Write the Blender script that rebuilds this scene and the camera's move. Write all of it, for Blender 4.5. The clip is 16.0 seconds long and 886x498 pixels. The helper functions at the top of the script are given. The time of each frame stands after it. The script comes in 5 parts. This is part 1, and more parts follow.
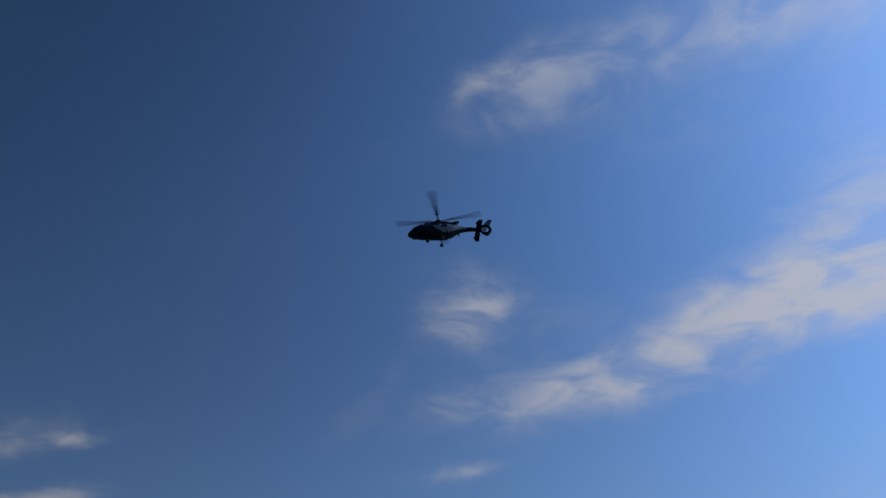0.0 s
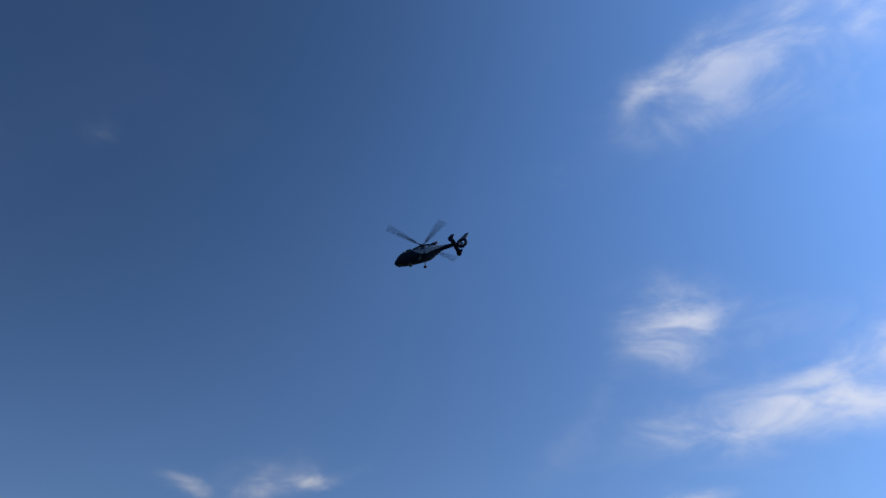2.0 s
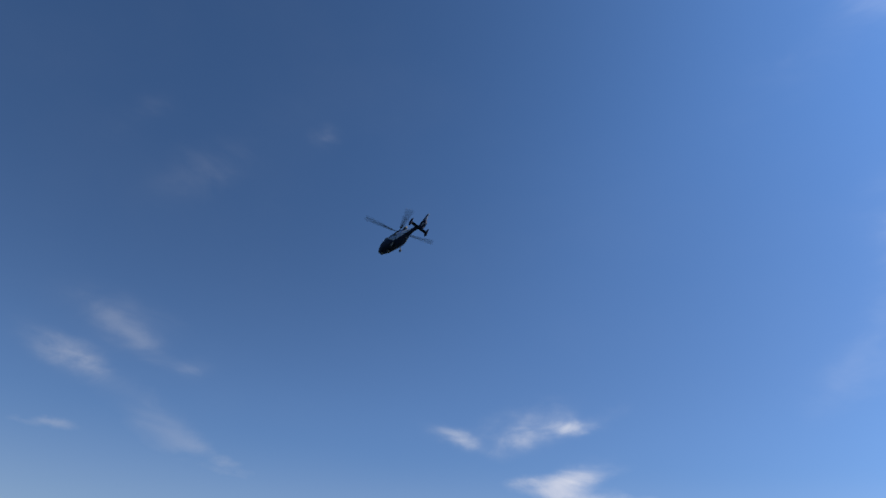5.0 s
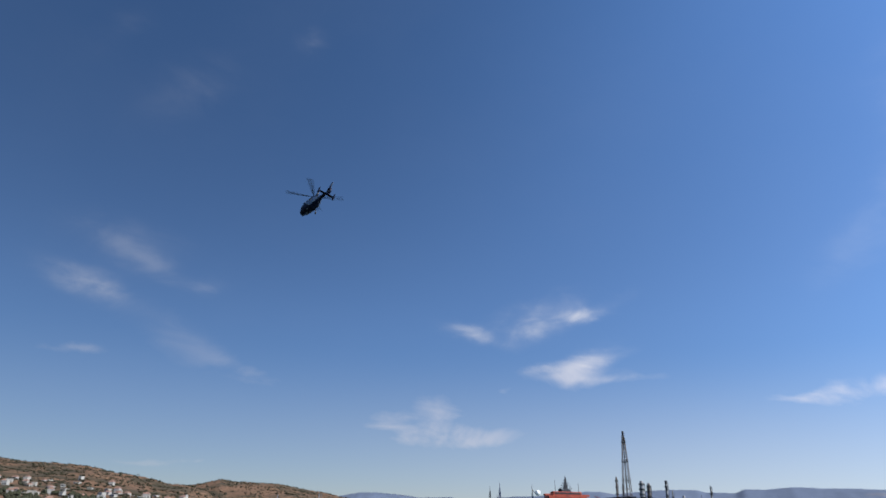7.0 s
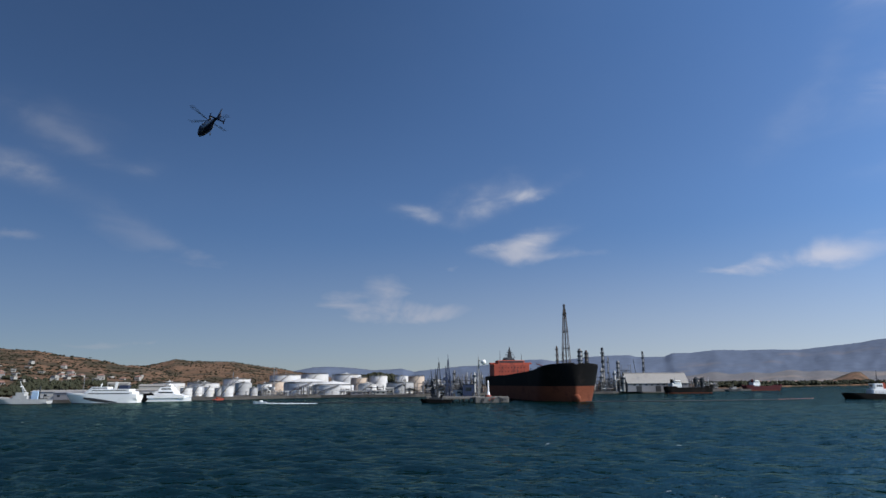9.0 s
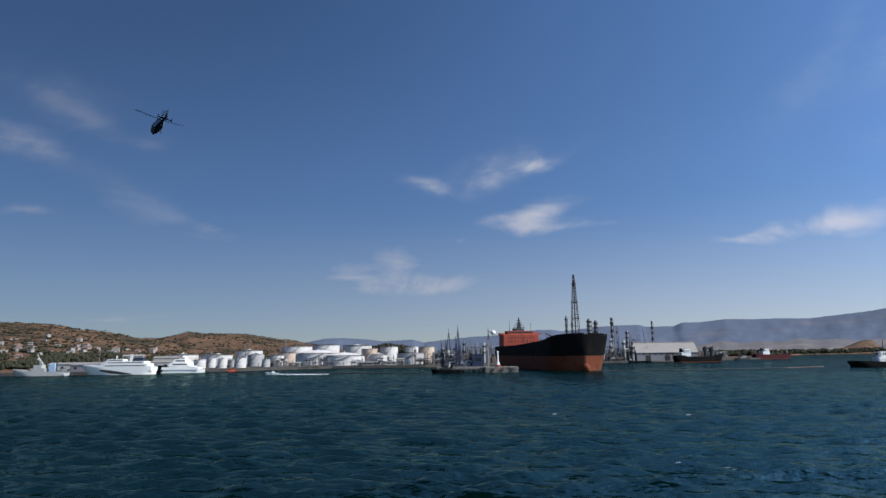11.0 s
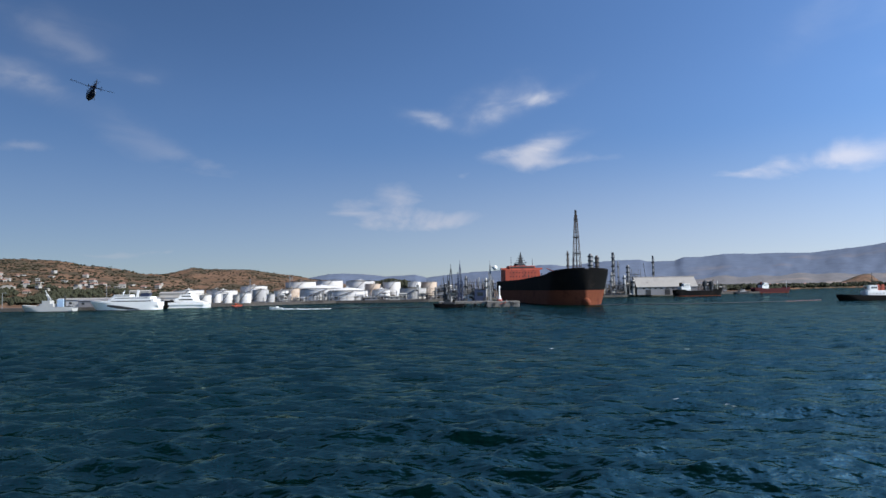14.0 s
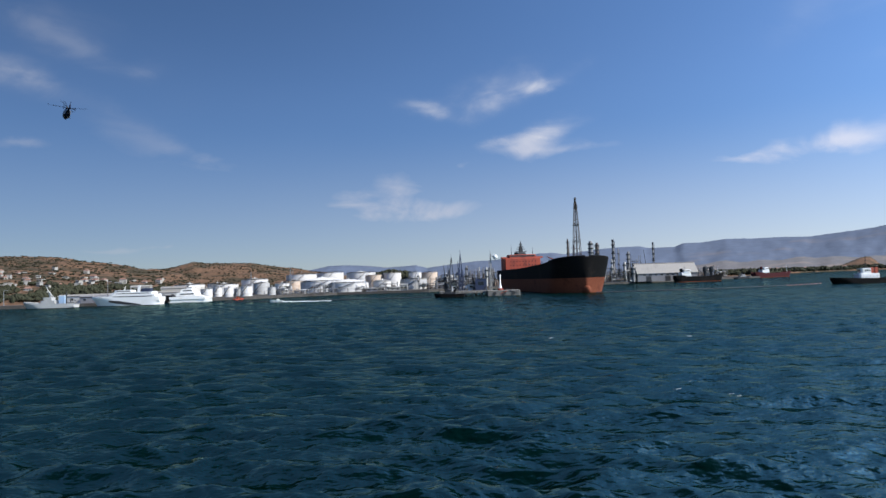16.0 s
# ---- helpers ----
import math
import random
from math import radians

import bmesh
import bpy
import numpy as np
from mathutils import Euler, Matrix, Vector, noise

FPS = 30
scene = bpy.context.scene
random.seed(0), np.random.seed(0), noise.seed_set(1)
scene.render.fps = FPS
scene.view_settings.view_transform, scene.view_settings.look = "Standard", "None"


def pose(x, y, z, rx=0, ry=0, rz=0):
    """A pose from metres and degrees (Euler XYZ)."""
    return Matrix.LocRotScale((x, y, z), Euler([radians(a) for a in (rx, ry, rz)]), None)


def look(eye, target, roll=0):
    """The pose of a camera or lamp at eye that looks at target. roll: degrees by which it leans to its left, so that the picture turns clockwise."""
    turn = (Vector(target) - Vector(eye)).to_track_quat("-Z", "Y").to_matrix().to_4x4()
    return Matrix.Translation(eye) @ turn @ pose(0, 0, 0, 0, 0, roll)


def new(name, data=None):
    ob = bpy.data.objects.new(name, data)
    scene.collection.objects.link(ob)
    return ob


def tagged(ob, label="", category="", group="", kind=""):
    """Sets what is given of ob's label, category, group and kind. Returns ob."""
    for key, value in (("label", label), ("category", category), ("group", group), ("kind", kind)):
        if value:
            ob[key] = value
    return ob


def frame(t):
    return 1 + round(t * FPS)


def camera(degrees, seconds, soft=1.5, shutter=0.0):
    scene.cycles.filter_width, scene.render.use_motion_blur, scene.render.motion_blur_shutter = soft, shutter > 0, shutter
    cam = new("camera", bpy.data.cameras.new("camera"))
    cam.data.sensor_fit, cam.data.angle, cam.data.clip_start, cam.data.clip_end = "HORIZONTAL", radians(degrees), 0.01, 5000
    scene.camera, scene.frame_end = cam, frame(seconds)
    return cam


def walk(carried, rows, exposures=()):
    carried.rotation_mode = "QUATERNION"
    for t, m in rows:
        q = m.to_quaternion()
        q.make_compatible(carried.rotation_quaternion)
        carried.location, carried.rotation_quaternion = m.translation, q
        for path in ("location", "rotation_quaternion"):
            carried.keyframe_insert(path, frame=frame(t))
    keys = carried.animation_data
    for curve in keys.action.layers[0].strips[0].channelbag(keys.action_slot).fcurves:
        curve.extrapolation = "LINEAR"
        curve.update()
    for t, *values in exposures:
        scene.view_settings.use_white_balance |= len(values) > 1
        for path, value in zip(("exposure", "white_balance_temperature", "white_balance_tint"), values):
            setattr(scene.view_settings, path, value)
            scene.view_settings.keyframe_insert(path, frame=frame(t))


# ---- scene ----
cam = camera(69.5, 16.0, soft=1.5, shutter=0.22)
walk(cam, [
    (0.0, pose(0, 0, 10, 125.163, 0.731, -39.29)),
    (0.5, pose(0, 0, 10, 125.98, -0.056, -33.422)),
    (1.0, pose(0, 0, 10, 127.05, -1.82, -27.446)),
    (1.5, pose(0, 0, 10, 127.293, -2.56, -23.252)),
    (2.0, pose(0, 0, 10, 127.468, -2.81, -21.385)),
    (2.5, pose(-0.02, 0, 10, 126.101, -3.53, -16.149)),
    (3.0, pose(-0.05, 0, 10, 124.936, -2.699, -9.278)),
    (3.5, pose(-0.076, 0, 10, 125.242, -3.487, -4.654)),
    (4.0, pose(0.025, 0, 10, 123.763, -4.644, -2.801)),
    (6.3, pose(0.05, 0.15, 10, 119.21, -3.928, 5.198)),
    (6.5, pose(0.05, 0.15, 10, 118.317, -3.051, 5.209)),
    (7.0, pose(0.05, 0.15, 10, 112.505, -1.599, 2.941)),
    (7.5, pose(0.05, 0.15, 10, 107.803, -0.889, -0.358)),
    (8.0, pose(0.05, 0.15, 10, 103.7, 0.135, -1.649)),
    (8.5, pose(0.05, 0.15, 10, 102.397, 0.246, -1.608)),
    (9.0, pose(0.05, 0.15, 10, 101.885, 0.327, -1.311)),
    (11.5, pose(0.05, 0.15, 10, 97.861, 0.673, -0.398)),
    (12.0, pose(0.05, 0.15, 10, 95.867, 0.778, -1.028)),
    (12.5, pose(0.05, 0.15, 10, 93.949, 0.698, 0.048)),
    (13.0, pose(0.05, 0.15, 10, 93.169, 0.521, -0.044)),
    (13.5, pose(0.05, 0.15, 10, 93.194, 0.846, -0.241)),
    (14.0, pose(0.05, 0.15, 10, 93.568, 0.807, -0.229)),
    (14.5, pose(0.05, 0.15, 10, 93.335, 0.883, -0.612)),
    (15.0, pose(0.05, 0.15, 10, 92.865, 1.014, -0.351)),
    (15.5, pose(0.05, 0.15, 10, 93.528, 1.288, 0.308)),
    (16.0, pose(0.05, 0.15, 10, 92.675, 1.787, -0.171)),
], exposures=[(0, -0.5), (0.5, -0.25), (1, 0.0), (1.5, 0.2), (3.5, 0.75), (6.5, 0.8), (7.5, 0.68), (9, 0.38), (11.5, 0.45), (12, 0.55), (12.5, 0.66), (16, 0.74)])

# ---- sky and sun ----
SUN_AZ, SUN_EL = 113.0, 42.0  # degrees clockwise from +y, and above the horizon
sun = new("sun", bpy.data.lights.new("sun", "SUN"))
sun.data.energy, sun.data.angle, sun.data.color = 5.0, radians(0.53), (1.0, 0.95, 0.87)
sun.matrix_world = look((0, 0, 0), (-math.sin(radians(SUN_AZ)) * math.cos(radians(SUN_EL)), -math.cos(radians(SUN_AZ)) * math.cos(radians(SUN_EL)), -math.sin(radians(SUN_EL))))

# wisps of cloud: bearing, elevation, half length, half width (degrees), tilt, density
CLOUDS_A = [
    (64.5, 49.7, 15.3, 3.1, 2, 0.38),
    (45.2, 49.9, 2.9, 1.3, 29, 0.32),
    (53.0, 50.9, 2.8, 1.9, 19, 0.28),
    (84.2, 45.7, 9.8, 2.3, -23, 0.28),
    (42.4, 29.8, 3.8, 3.8, 18, 0.62),
    (49.8, 29.1, 6.4, 2.0, -1, 0.22),
    (75.7, 27.9, 9.7, 3.2, 8, 0.75),
    (78.2, 24.8, 5.7, 2.3, -2, 0.80),
    (48.4, 21.9, 11.6, 2.2, 4, 0.5),
    (61.7, 24.2, 13.7, 3.2, 12, 0.34),
    (81.6, 33.6, 6.5, 3.1, 17, 0.38),
    (67.1, 26.0, 8.8, 2.6, 13, 0.30),
    (41.0, 16.0, 3.5, 0.7, 7, 0.60),
    (73.4, 12.7, 5.7, 2.1, 25, 0.30),
    (50.5, 46.3, 5.8, 1.2, 1, 0.16),
    (71.0, 43.4, 14.5, 5.3, -13, 0.16),
]
CLOUDS_B = [
    (10.2, 13.0, 2.3, 0.8, 17, 0.30),
    (5.4, 16.4, 3.4, 1.3, 20, 0.60),
    (9.6, 16.7, 1.6, 0.6, 8, 0.60),
    (-0.3, 14.9, 2.4, 0.6, -15, 0.45),
    (11.7, 17.2, 2.4, 0.6, 26, 0.20),
    (8.5, 11.1, 3.4, 0.9, 2, 0.55),
    (9.8, 12.7, 2.8, 0.6, 11, 0.50),
    (5.3, 11.6, 1.8, 0.5, 3, 0.40),
    (13.7, 11.0, 2.6, 0.5, -1, 0.25),
    (2.4, 10.0, 0.8, 0.4, 19, 0.45),
    (-7.0, 6.7, 3.1, 1.2, -8, 0.55),
    (-3.0, 7.8, 3.5, 1.5, -30, 0.42),
    (1.9, 6.1, 6.6, 1.3, 2, 0.32),
    (-26.2, 3.2, 8.5, 0.4, 2, 0.4),
    (30.1, 9.2, 6.5, 1.1, 9, 0.36),
    (33.4, 9.1, 4.7, 1.6, 5, 0.36),
]
CLOUDS_C = [
    (21.8, 8.4, 3.2, 0.5, 28, 0.20),
    (26.1, 9.1, 2.6, 0.4, 4, 0.35),
    (-33.6, 16.2, 3.4, 1.1, -17, 0.34),
    (-29.1, 18.3, 4.2, 0.9, -19, 0.24),
    (-23.9, 17.6, 1.5, 0.6, 2, 0.25),
    (-33.8, 11.1, 1.8, 0.4, 3, 0.40),
    (-27.2, 12.8, 5.0, 1.6, -28, 0.2),
    (-19.3, 10.1, 3.6, 0.8, -10, 0.18),
    (-22.0, 11.2, 4.0, 0.9, -29, 0.14),
    (-18.8, 39.2, 1.2, 1.0, 48, 0.16),
    (-29.4, 33.4, 5.2, 2.6, 55, 0.12),
    (-31.8, 20.3, 5.8, 1.6, -4, 0.12),
    (34.1, 23.8, 8.2, 1.2, 50, 0.10),
    (-4.3, 5.1, 25.3, 1.5, -0, 0.12),
    (-36.4, 35.9, 2.8, 1.2, 52, 0.10),
]


def make_world():
    w = bpy.data.worlds.new("sky")
    scene.world = w
    w.use_nodes = True
    nt = w.node_tree
    nt.nodes.clear()
    N, L = nt.nodes.new, nt.links.new

    def math_node(op, a, b=None, c=None):
        n = N("ShaderNodeMath")
        n.operation = op
        for i, v in enumerate((a, b, c)):
            if v is None:
                continue
            if isinstance(v, (int, float)):
                n.inputs[i].default_value = v
            else:
                L(v, n.inputs[i])
        return n.outputs[0]

    sky = N("ShaderNodeTexSky")
    sky.sky_type, sky.sun_disc = "NISHITA", False
    sky.sun_elevation, sky.sun_rotation = radians(SUN_EL), radians(SUN_AZ)
    sky.altitude = 2600
    sky.air_density, sky.dust_density, sky.ozone_density = 1.0, 1.4, 7.0
    co = N("ShaderNodeTexCoord").outputs["Generated"]
    # drag the coordinates about, so that the wisps fray
    bent = co
    for scale, detail, pull, stretch in ((7.0, 3.0, 0.05, (1, 1, 2.2)), (34.0, 5.0, 0.022, (1, 1, 1.8))):
        m = N("ShaderNodeMapping")
        m.inputs["Scale"].default_value = stretch
        L(co, m.inputs["Vector"])
        n = N("ShaderNodeTexNoise")
        n.inputs["Scale"].default_value, n.inputs["Detail"].default_value, n.inputs["Roughness"].default_value = scale, detail, 0.6
        L(m.outputs[0], n.inputs["Vector"])
        off = N("ShaderNodeVectorMath")
        off.operation = "SUBTRACT"
        L(n.outputs["Color"], off.inputs[0])
        off.inputs[1].default_value = (0.5, 0.5, 0.5)
        add = N("ShaderNodeVectorMath")
        add.operation = "MULTIPLY_ADD"
        L(off.outputs[0], add.inputs[0])
        add.inputs[1].default_value = (pull, pull, pull * 0.6)
        L(bent, add.inputs[2])
        bent = add.outputs[0]
    acc = 0.0
    for az, el, hl, hw, tilt, dens in CLOUDS_A + CLOUDS_B + CLOUDS_C:
        a, e, k = radians(az), radians(el), radians(tilt)
        c = Vector((math.sin(a) * math.cos(e), math.cos(a) * math.cos(e), math.sin(e)))
        east = Vector((math.cos(a), -math.sin(a), 0))
        north = east.cross(c)
        u = (east * math.cos(k) + north * math.sin(k)) / radians(hl)
        v = (north * math.cos(k) - east * math.sin(k)) / radians(hw)
        ab = []
        for axis in (u, v):
            n = N("ShaderNodeVectorMath")
            n.operation = "DOT_PRODUCT"
            L(bent, n.inputs[0])
            n.inputs[1].default_value = axis
            ab.append(n.outputs["Value"])
        q = math_node("MULTIPLY_ADD", ab[1], ab[1], math_node("MULTIPLY", ab[0], ab[0]))
        acc = math_node("MULTIPLY_ADD", math_node("POWER", 0.42, q), dens, acc)

    def fbm(scale, detail, rough, distortion, stretch):
        m = N("ShaderNodeMapping")
        m.inputs["Scale"].default_value = stretch
        m.inputs["Rotation"].default_value = (0.3, 0.5, 0.4)
        L(co, m.inputs["Vector"])
        n = N("ShaderNodeTexNoise")
        for key, value in (("Scale", scale), ("Detail", detail), ("Roughness", rough), ("Distortion", distortion)):
            n.inputs[key].default_value = value
        L(m.outputs[0], n.inputs["Vector"])
        return n.outputs["Fac"]

    def ramp(v, a, b, c, d):
        n = N("ShaderNodeMapRange")
        n.interpolation_type = "SMOOTHSTEP"
        for i, x in enumerate((a, b, c, d)):
            n.inputs[i + 1].default_value = x
        L(v, n.inputs[0])
        return n.outputs[0]

    wisps = ramp(fbm(9, 8, 0.55, 0.6, (1, 1, 2.4)), 0.3, 0.72, 0.35, 1.15)
    veil = ramp(fbm(3.2, 5, 0.55, 0.2, (1, 1, 1.6)), 0.42, 0.8, 0.0, 0.008)
    soft = ramp(math_node("MULTIPLY", acc, wisps), 0.0, 1.0, 0.0, 0.8)
    up = N("ShaderNodeSeparateXYZ")
    L(co, up.inputs[0])
    # haze brightens the sky steadily towards the sun
    near = N("ShaderNodeVectorMath")
    near.operation = "DOT_PRODUCT"
    L(co, near.inputs[0])
    near.inputs[1].default_value = (math.sin(radians(SUN_AZ)) * math.cos(radians(SUN_EL)), math.cos(radians(SUN_AZ)) * math.cos(radians(SUN_EL)), math.sin(radians(SUN_EL)))
    haze = math_node("MULTIPLY", ramp(up.outputs["Z"], -0.02, 0.24, 0.4, 0.0), ramp(near.outputs["Value"], -0.65, 0.15, 0.45, 1.0))
    # the sky deepens overhead and away from the sun
    far = N("ShaderNodeVectorMath")
    far.operation = "DOT_PRODUCT"
    L(co, far.inputs[0])
    far.inputs[1].default_value = (-0.413, 0.492, 0.766)
    deep = math_node("MULTIPLY", math_node("MULTIPLY", ramp(far.outputs["Value"], 0.7, 1.0, 1.0, 0.82), ramp(up.outputs["Z"], 0.6, 0.95, 1.0, 0.85)), ramp(up.outputs["Z"], 0.0, 0.3, 0.74, 1.0))
    blue = N("ShaderNodeMix")
    blue.data_type = "RGBA"
    blue.inputs["A"].default_value, blue.inputs["B"].default_value = (1.0, 1.0, 1.0, 1), (0.84, 0.97, 1.02, 1)
    L(ramp(up.outputs["Z"], 0.15, 0.75, 0.0, 1.0), blue.inputs["Factor"])
    pale = N("ShaderNodeMix")
    pale.data_type = "RGBA"
    pale.inputs["A"].default_value, pale.inputs["B"].default_value = (6.5, 6.55, 7.0, 1), (7.0, 6.6, 7.0, 1)
    L(ramp(up.outputs["Z"], 0.05, 0.3, 1.0, 0.0), pale.inputs["Factor"])
    alpha = math_node("MINIMUM", math_node("ADD", math_node("MAXIMUM", soft, haze), veil), 0.94)
    mix = N("ShaderNodeMix")
    mix.data_type = "RGBA"
    L(alpha, mix.inputs["Factor"])
    tint = N("ShaderNodeMix")
    tint.data_type, tint.blend_type = "RGBA", "MULTIPLY"
    tint.inputs["Factor"].default_value = 1.0
    L(sky.outputs[0], tint.inputs["A"])
    aureole = math_node("MULTIPLY", math_node("POWER", math_node("MAXIMUM", near.outputs["Value"], 0.0), 6.0), 2.0)
    glow = math_node("ADD", math_node("POWER", 2.5, math_node("ADD", near.outputs["Value"], 0.25)), aureole)
    bright = math_node("POWER", 1.6, math_node("ADD", near.outputs["Value"], 0.25))
    for colour, scale, target in ((blue.outputs["Result"], math_node("MULTIPLY", glow, deep), tint.inputs["B"]), (pale.outputs["Result"], bright, mix.inputs["B"])):
        n = N("ShaderNodeVectorMath")
        n.operation = "SCALE"
        L(colour, n.inputs[0])
        L(scale, n.inputs["Scale"])
        L(n.outputs[0], target)
    L(tint.outputs["Result"], mix.inputs["A"])
    bg = N("ShaderNodeBackground")
    bg.inputs["Strength"].default_value = 0.065
    L(mix.outputs["Result"], bg.inputs["Color"])
    out = N("ShaderNodeOutputWorld")
    L(bg.outputs[0], out.inputs["Surface"])


make_world()

# ---- materials ----
def mat(name, col, rough=0.6, metal=0.0, var=0.15, scale=0.6, bump=0.0, second=None, spread=0.0, island=0.0):
    """A paint, metal, stone or soil with grain at two scales; second: a colour for stains or patches."""
    m = bpy.data.materials.new(name)
    m.use_nodes = True
    nt = m.node_tree
    N, L = nt.nodes.new, nt.links.new
    b = nt.nodes["Principled BSDF"]
    b.inputs["Roughness"].default_value, b.inputs["Metallic"].default_value = rough, metal
    co = N("ShaderNodeTexCoord").outputs["Object"]

    def noise_node(s, detail=5.0):
        n = N("ShaderNodeTexNoise")
        n.inputs["Scale"].default_value, n.inputs["Detail"].default_value, n.inputs["Roughness"].default_value = s, detail, 0.6
        L(co, n.inputs["Vector"])
        return n.outputs["Fac"]

    def blend(fac, a, c):
        n = N("ShaderNodeMix")
        n.data_type = "RGBA"
        L(fac, n.inputs["Factor"])
        for key, v in (("A", a), ("B", c)):
            if isinstance(v, tuple):
                n.inputs[key].default_value = (*v, 1)
            else:
                L(v, n.inputs[key])
        return n.outputs["Result"]

    def limits(fac, a, c):
        n = N("ShaderNodeMapRange")
        n.inputs[1].default_value, n.inputs[2].default_value = a, c
        L(fac, n.inputs[0])
        return n.outputs[0]

    dark, light = tuple(c * (1 - var) for c in col), tuple(min(1, c * (1 + var)) for c in col)
    out = blend(limits(noise_node(scale * 9, 3), 0.3, 0.7), dark, light)
    if second:
        out = blend(limits(noise_node(scale), 0.56 - spread, 0.66 - spread), out, second)
    L(out, b.inputs["Base Color"])
    if bump:
        n = N("ShaderNodeBump")
        n.inputs["Strength"].default_value, n.inputs["Distance"].default_value = 0.6, bump
        L(noise_node(scale * 5), n.inputs["Height"])
        L(n.outputs[0], b.inputs["Normal"])
    return m


def matt(m):
    """Weathered paint without sheen."""
    m.node_tree.nodes["Principled BSDF"].inputs["Specular IOR Level"].default_value = 0.08
    return m


def water_material():
    m = bpy.data.materials.new("sea water")
    m.use_nodes = True
    nt = m.node_tree
    N, L = nt.nodes.new, nt.links.new
    b = nt.nodes["Principled BSDF"]
    co = N("ShaderNodeTexCoord").outputs["Object"]

    def layer(scale, detail, stretch, turn):
        p = N("ShaderNodeMapping")
        p.inputs["Scale"].default_value, p.inputs["Rotation"].default_value = stretch, (0, 0, turn)
        L(co, p.inputs["Vector"])
        n = N("ShaderNodeTexNoise")
        n.inputs["Scale"].default_value, n.inputs["Detail"].default_value, n.inputs["Roughness"].default_value = scale, detail, 0.62
        L(p.outputs[0], n.inputs["Vector"])
        return n.outputs["Fac"]

    def limits(fac, a, c, lo=0.0, hi=1.0):
        n = N("ShaderNodeMapRange")
        for i, x in enumerate((a, c, lo, hi)):
            n.inputs[i + 1].default_value = x
        L(fac, n.inputs[0])
        return n.outputs[0]

    def blend(fac, a, c):
        n = N("ShaderNodeMix")
        n.data_type = "RGBA"
        L(fac, n.inputs["Factor"])
        for key, v in (("A", a), ("B", c)):
            if isinstance(v, tuple):
                n.inputs[key].default_value = (*v, 1)
            else:
                L(v, n.inputs[key])
        return n.outputs["Result"]

    deep = blend(limits(layer(0.02, 3, (0.5, 1, 1), 0.2), 0.35, 0.65), (0.0002, 0.0034, 0.0036), (0.0004, 0.0058, 0.0054))
    # flecks of foam where crest and gust patches meet
    crest = limits(layer(0.55, 4, (0.5, 1.3, 1), 0.15), 0.70, 0.76)
    gust = limits(layer(0.05, 2, (1, 1, 1), 0), 0.55, 0.62)
    foam = N("ShaderNodeMath")
    foam.operation = "MULTIPLY"
    L(crest, foam.inputs[0])
    L(gust, foam.inputs[1])
    last = None
    for scale, detail, dist, stretch, turn in ((0.2, 2, 1.0, (0.5, 1, 1), 0.1), (0.6, 3, 0.5, (0.55, 1, 1), -0.12), (2.2, 2, 0.05, (0.7, 1, 1), 0.2)):
        n = N("ShaderNodeBump")
        n.inputs["Strength"].default_value, n.inputs["Distance"].default_value = 1.0, dist
        L(layer(scale, detail, stretch, turn), n.inputs["Height"])
        if last:
            L(last, n.inputs["Normal"])
        last = n.outputs[0]
    body = N("ShaderNodeBsdfDiffuse")
    L(blend(foam.outputs[0], deep, (0.7, 0.75, 0.78)), body.inputs["Color"])
    L(last, body.inputs["Normal"])
    gloss = N("ShaderNodeBsdfGlossy")
    gloss.inputs["Roughness"].default_value = 0.06
    gloss.inputs["Color"].default_value = (0.74, 1.0, 0.84, 1)
    L(last, gloss.inputs["Normal"])
    fres = N("ShaderNodeFresnel")
    fres.inputs["IOR"].default_value = 1.33
    L(last, fres.inputs["Normal"])
    mix = N("ShaderNodeMixShader")
    # a rough sea mirrors far less at a low angle than a calm one
    L(limits(fres.outputs[0], 0.02, 0.55, 0.0, 0.22), mix.inputs[0])
    L(body.outputs[0], mix.inputs[1])
    L(gloss.outputs[0], mix.inputs[2])
    L(mix.outputs[0], nt.nodes["Material Output"].inputs["Surface"])
    nt.nodes.remove(b)
    return m


WATER = water_material()
SOIL = matt(mat("dry hillside", (0.108, 0.0648, 0.0403), 0.95, var=0.4, scale=0.013, bump=1.5, second=(0.0446, 0.036, 0.023), spread=0.09))
QUAY = mat("quay concrete", (0.102, 0.0953, 0.0863), 0.9, var=0.2, scale=0.1, second=(0.0744, 0.0698, 0.0651))
YARD = matt(mat("stained paving", (0.0585, 0.054, 0.0495), 0.9, var=0.25, scale=0.08, second=(0.0337, 0.0315, 0.0297)))
# aerial haze painted into the ridges' base colour as a blue tint
FAR_HAZE = matt(mat("haze-tinted distant hills", (0.08, 0.1, 0.14), 1.0, var=0.12, scale=0.0022, second=(0.108, 0.112, 0.132), spread=0.0))
FAR_PLAIN = matt(mat("distant plain", (0.109, 0.106, 0.109), 1.0, var=0.15, scale=0.006, second=(0.168, 0.144, 0.128), spread=0.03))
SCRUB = matt(mat("scrub leaves", (0.0298, 0.0289, 0.0179), 0.95, var=0.4, scale=0.3))
LEAF = matt(mat("tree leaves", (0.0289, 0.0306, 0.0187), 0.95, var=0.45, scale=0.2))
WHITE = mat("white paint", (0.598, 0.598, 0.581), 0.5, var=0.05, scale=0.3, second=(0.51, 0.502, 0.466), spread=-0.04)
TANK_WHITE = mat("tank white paint", (0.491, 0.483, 0.458), 0.6, var=0.05, scale=0.12, second=(0.409, 0.392, 0.352), spread=-0.03)
TANK_GREY = mat("tank pale grey paint and shade tone", (0.32, 0.32, 0.308), 0.6, var=0.08, scale=0.12, second=(0.336, 0.328, 0.304))
